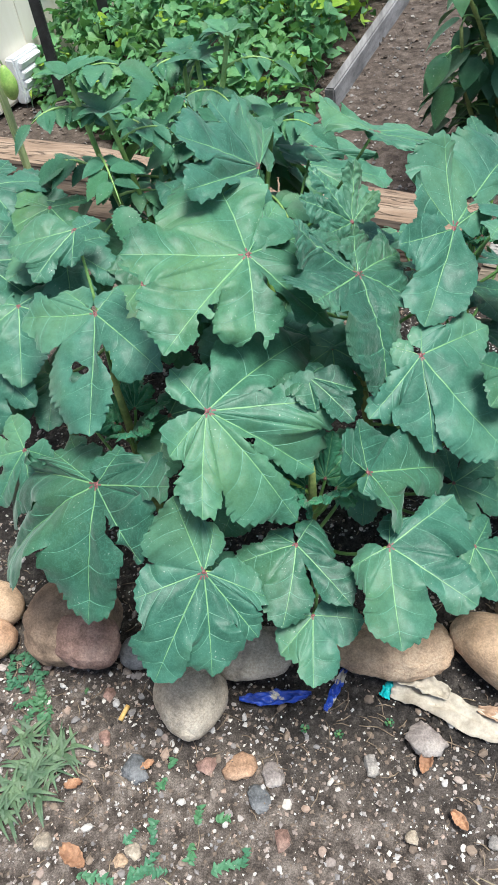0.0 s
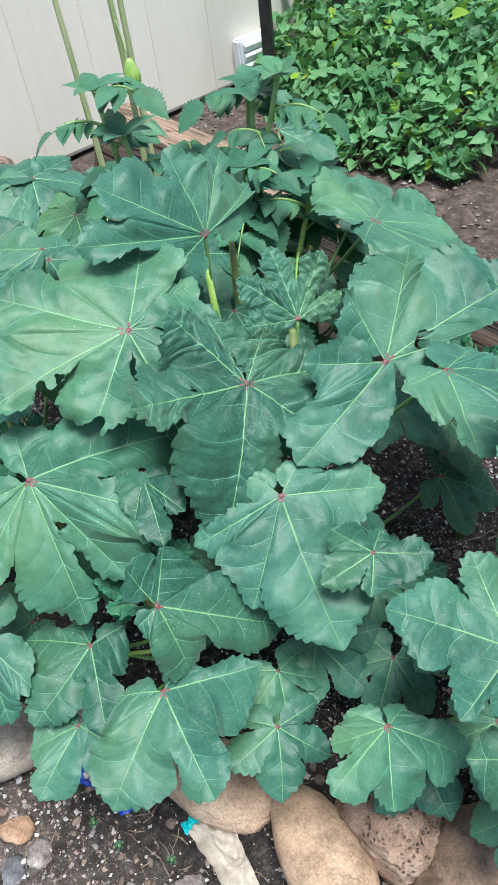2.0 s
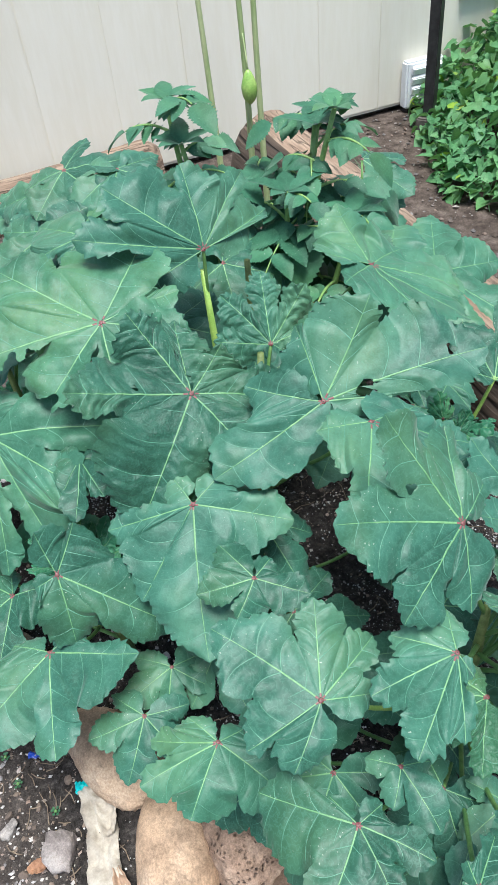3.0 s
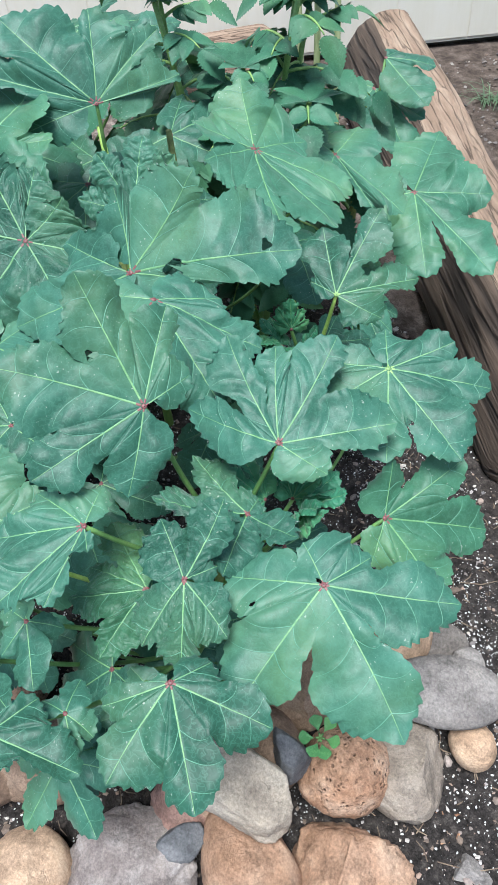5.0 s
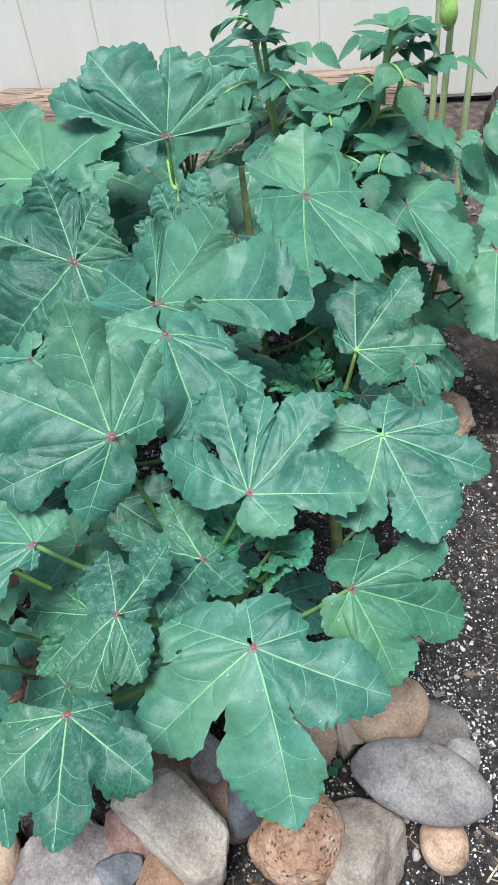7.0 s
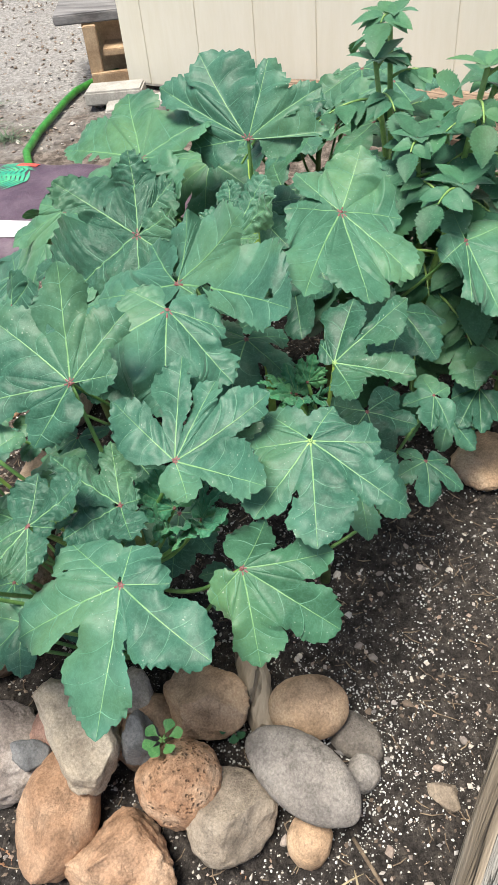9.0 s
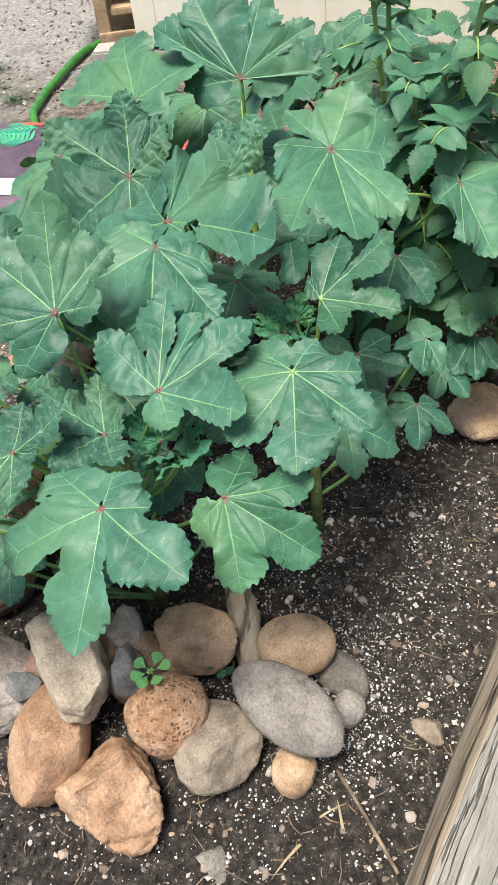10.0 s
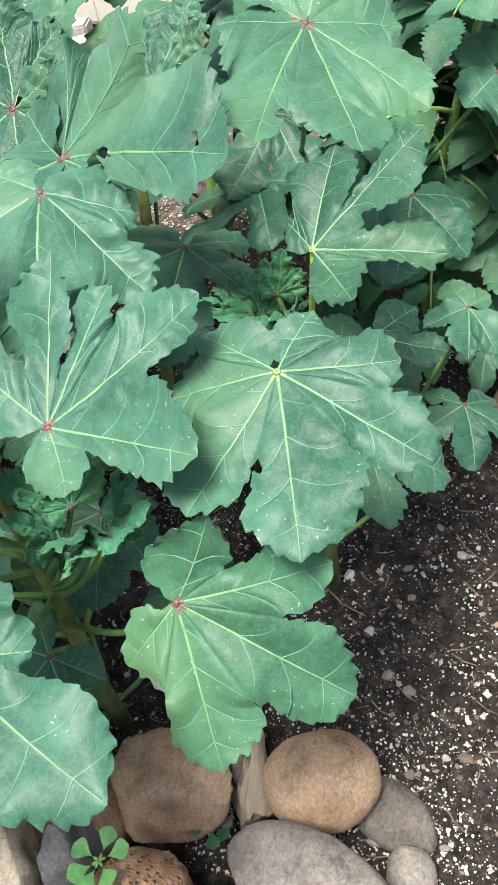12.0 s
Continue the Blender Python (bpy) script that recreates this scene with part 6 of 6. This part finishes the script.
PERLITE = plain("white_perlite", [(0.3, (0.62, 0.62, 0.60)), (0.7, (0.80, 0.80, 0.78))], 90, 0.9, bumps=None, island="island")
SOIL_CRUMB = plain("dark_soil_crumbs", [(0.3, (0.020, 0.016, 0.014)), (0.7, (0.064, 0.052, 0.043))], 60, 0.95, bumps=None, island="island")


def grit_material(name="mixed_grit", tone=1.0):
    mat, nt, b = nodes_of(name)
    col = ramp(nt, random_of(nt, True), [(0.0, (0.10, 0.075, 0.06)), (0.3, (0.22, 0.165, 0.125)), (0.5, (0.20, 0.19, 0.19)), (0.65, (0.33, 0.235, 0.18)), (0.8, (0.40, 0.38, 0.37)), (1.0, (0.56, 0.51, 0.45))])
    col = mix(nt, 1.0, col, (tone, tone, tone), "MULTIPLY")
    col = mix(nt, 0.3, col, ramp(nt, noise_node(nt, 300.0, 3.0), [(0.3, (0.2, 0.2, 0.2)), (0.7, (0.8, 0.8, 0.8))]), "OVERLAY")
    nt.links.new(col, b.inputs["Base Color"])
    b.inputs["Roughness"].default_value = 0.9
    return mat


GRIT = grit_material()
GRIT_DARK = grit_material("dark_path_grit", 0.55)
grains("perlite", "white perlite grains strewn through the soil", "perlite", 7500, perlite_spot, (0.0007, 0.0026), PERLITE, 1, 0.75, 0.3, 2.0, False)
grains("perlite", "fine white perlite dust in the dark soil", "perlite", 7000, fine_spot, (0.0005, 0.0019), PERLITE, 5)
grains("grit", "small mixed pebbles and grit in the dirt", "gravel", 34000, dirt_spot, (0.0009, 0.0052), GRIT, 2, power=2.0)
grains("pebbles", "loose small angular pebbles in the dirt", "gravel", 2200, dirt_spot, (0.003, 0.0105), GRIT, 6, 0.55, 0.45, 2.2, False)
grains("path_grit", "small pebbles and clods on the dirt path", "gravel", 9000, path_spot, (0.002, 0.011), GRIT_DARK, 8, 0.6, 0.35, 2.4)
grains("soil_crumbs", "dark crumbs of potting soil", "soil", 17000, soil_spot, (0.0012, 0.0065), SOIL_CRUMB, 3, 0.7, 0.2)
grains("yard_gravel", "grey gravel strewn over the yard", "gravel", 6000, yard_spot, (0.004, 0.014), GRIT, 4)


def litter_bits(count, seed):
    """Short twigs and wood fibres lying in the soil."""
    r_ = random.Random(seed)
    verts, faces = [], []
    for _ in range(count):
        x, y = r_.uniform(-0.5, 1.4), r_.uniform(0.3, 1.8)
        a, L = r_.uniform(0, 3.14), r_.uniform(0.008, 0.035) * (3 if r_.random() < 0.05 else 1)
        z = earth_height(x, y) + 0.003
        v, f = tube_data([(x, y, z), (x + math.cos(a) * L * 0.5, y + math.sin(a) * L * 0.5, z + r_.uniform(0, 0.003)), (x + math.cos(a + 0.2) * L, y + math.sin(a + 0.2) * L, z)], [0.0009, 0.0011, 0.0006], 4, len(verts))
        verts.extend(v)
        faces.extend(f)
    return tagged(mesh_object("wood_fibres", verts, faces, [CHIP_BITS], smooth=False), "short twigs and wood fibres in the soil", "twigs", kind="stuff")


CHIP_BITS = plain("twig_bits", [(0.3, (0.10, 0.07, 0.05)), (0.7, (0.30, 0.23, 0.16))], 40, 0.9, bumps=None, island="island")
litter_bits(1500, 9)
long_twig = tube("twig", bent((0.90, 1.50, 0.014), (1.02, 1.60, 0.012), 0.006, 8), [0.003] * 9, CHIP_BITS, 6)
tagged(long_twig, "thin dark twig lying on the soil", "twig")

# ---- the yard beyond the wall's corner ----
HOSE = plain("green_garden_hose", [(0.3, (0.02, 0.13, 0.02)), (0.7, (0.05, 0.24, 0.04))], 40, 0.4, bumps=(200, 0.2, 0.002))
hose = tube("garden_hose", [(-1.20, 0.06, 0.02), (-1.466, -0.087, 0.02), (-1.68, -0.125, 0.02), (-1.893, -0.14, 0.02), (-2.04, -0.15, 0.02), (-2.18, -0.150, 0.02), (-2.34, -0.10, 0.02), (-2.55, 0.02, 0.02)], [0.016] * 8, HOSE, 12)
tagged(hose, "green garden hose lying across the gravel", "hose")

for k, (x, y, z, a) in enumerate([(-2.06, 0.10, 0.05, 12), (-1.92, 0.24, 0.03, 18)]):
    pv = part("paver", box_bm((0.17, 0.26, 0.06), (x, y, z), a, 0.008, (3 * k, -4)), PAVER, None)
    tagged(pv, "pale grey concrete paver by the steps", "paver", "pavers by the steps")


def steps():
    """Plain wooden steps against the end of the house."""
    p = root("wooden_steps", (-2.30, 0.0, 0), "rough tan wooden steps at the corner of the house", "steps")
    part("side_panel", box_bm((0.035, 0.06, 0.27), (-2.29, -0.07, 0.135), 17, 0.004), TAN_WOOD, p)
    part("side_panel", box_bm((0.035, 0.19, 0.07), (-2.29, 0.0, 0.035), 17, 0.004), TAN_WOOD, p)
    part("back_panel", box_bm((0.03, 0.24, 0.27), (-2.46, -0.05, 0.135), 17, 0.003), TAN_WOOD, p)
    part("tread", box_bm((0.22, 0.16, 0.03), (-2.42, 0.02, 0.15), 17, 0.004), TAN_WOOD, p)
    part("platform", box_bm((0.40, 0.40, 0.045), (-2.52, -0.10, 0.295), 17, 0.006), BOARD_GREY, p, "grey weathered top board")


steps()

BAG = plain("dark_purple_printed_bag", [(0.3, (0.075, 0.045, 0.070)), (0.7, (0.12, 0.08, 0.11))], 10, 0.4, bumps=(14, 0.5, 0.02))
BAG_WHITE = plain("white_bag_print", [(0.3, (0.62, 0.62, 0.64)), (0.7, (0.74, 0.74, 0.75))], 10, 0.4, bumps=None)
BAG_GREEN = plain("green_bag_print", [(0.3, (0.02, 0.30, 0.20)), (0.7, (0.10, 0.45, 0.22))], 30, 0.4, bumps=None)
BAG_RED = plain("red_bag_print", [(0.3, (0.60, 0.05, 0.04)), (0.7, (0.72, 0.09, 0.06))], 30, 0.4, bumps=None)


def bag_top(x, y):
    u, w = (x + 0.93) / 0.36, (y - 0.18) / 0.60
    return 0.105 * max(0.0, (1 - abs(u) ** 4)) ** 0.5 * max(0.0, 1 - abs(w) ** 4) ** 0.5 + 0.008 * noise.noise((x * 9, y * 9, 1))


def bag_patch(name, outline_fn, mat, p, label=""):
    """A printed patch that follows the bag's skin."""
    verts, faces = outline_fn()
    return under(mesh_object(name, [(x, y, bag_top(x, y) + 0.003) for x, y in verts], faces, [mat]), p, label)


def soil_bag():
    p = root("soil_bag", (-0.93, 0.18, 0), "dark purple printed plastic bag of soil lying flat", "bag")
    n = 40
    verts = [(-0.93 + 0.36 * (2 * i / n - 1), 0.18 + 0.60 * (2 * j / n - 1)) for j in range(n + 1) for i in range(n + 1)]
    q = [(x, y, bag_top(x, y)) for x, y in verts] + [(x, y, 0.004) for x, y in verts]
    h = (n + 1) ** 2
    faces = []
    for j in range(n):
        for i in range(n):
            a = j * (n + 1) + i
            faces.append((a, a + 1, a + n + 2, a + n + 1))
            faces.append((h + a, h + a + n + 1, h + a + n + 2, h + a + 1))
    under(mesh_object("bag_skin", q, faces, [BAG]), p)

    def band(x0, x1, y0, y1, m=24):
        v = [(x0 + (x1 - x0) * i / 4, y0 + (y1 - y0) * j / m) for j in range(m + 1) for i in range(5)]
        return v, [(j * 5 + i, j * 5 + i + 1, j * 5 + i + 6, j * 5 + i + 5) for j in range(m) for i in range(4)]

    bag_patch("print_band", lambda: band(-0.74, -0.655, -0.38, 0.74), BAG_WHITE, p, "white printed band")
    bag_patch("print_patch", lambda: band(-1.10, -0.98, 0.60, 0.72), BAG_RED, p, "red printed patch")
    bag_patch("print_patch", lambda: band(-1.19, -1.15, 0.04, 0.12), BAG_RED, p, "red printed patch")

    def fern(x, y, turn, size):
        v, f = [], []
        for k in range(14):
            for s in (-1, 1):
                b = len(v)
                t = k / 14
                a = radians(turn)
                for u, w in ((t + 0.03, 0.0), (t + 0.12, s * 0.18 * (1 - t)), (t + 0.17, s * 0.34 * (1 - t)), (t + 0.06, s * 0.17 * (1 - t)), (t - 0.02, 0.0)):
                    v.append((x + size * (u * math.cos(a) - w * math.sin(a)), y + size * (u * math.sin(a) + w * math.cos(a))))
                f.append((b, b + 1, b + 2, b + 3, b + 4))
        return v, f

    bag_patch("print_leaf", lambda: fern(-1.12, 0.10, -70, 0.24), BAG_GREEN, p, "green fern print")
    bag_patch("print_leaf", lambda: fern(-1.02, 0.14, -100, 0.26), BAG_GREEN, p, "green fern print")
    bag_patch("print_shape", lambda: fern(-1.20, -0.02, 60, 0.16), BAG_GREEN, p, "green printed shape")
    for k in range(5):
        bag_patch("print_bar", lambda k=k: band(-1.15 + 0.045 * k, -1.13 + 0.045 * k, -0.33, -0.10, 8), BAG_WHITE, p, "pale bar of print")


soil_bag()
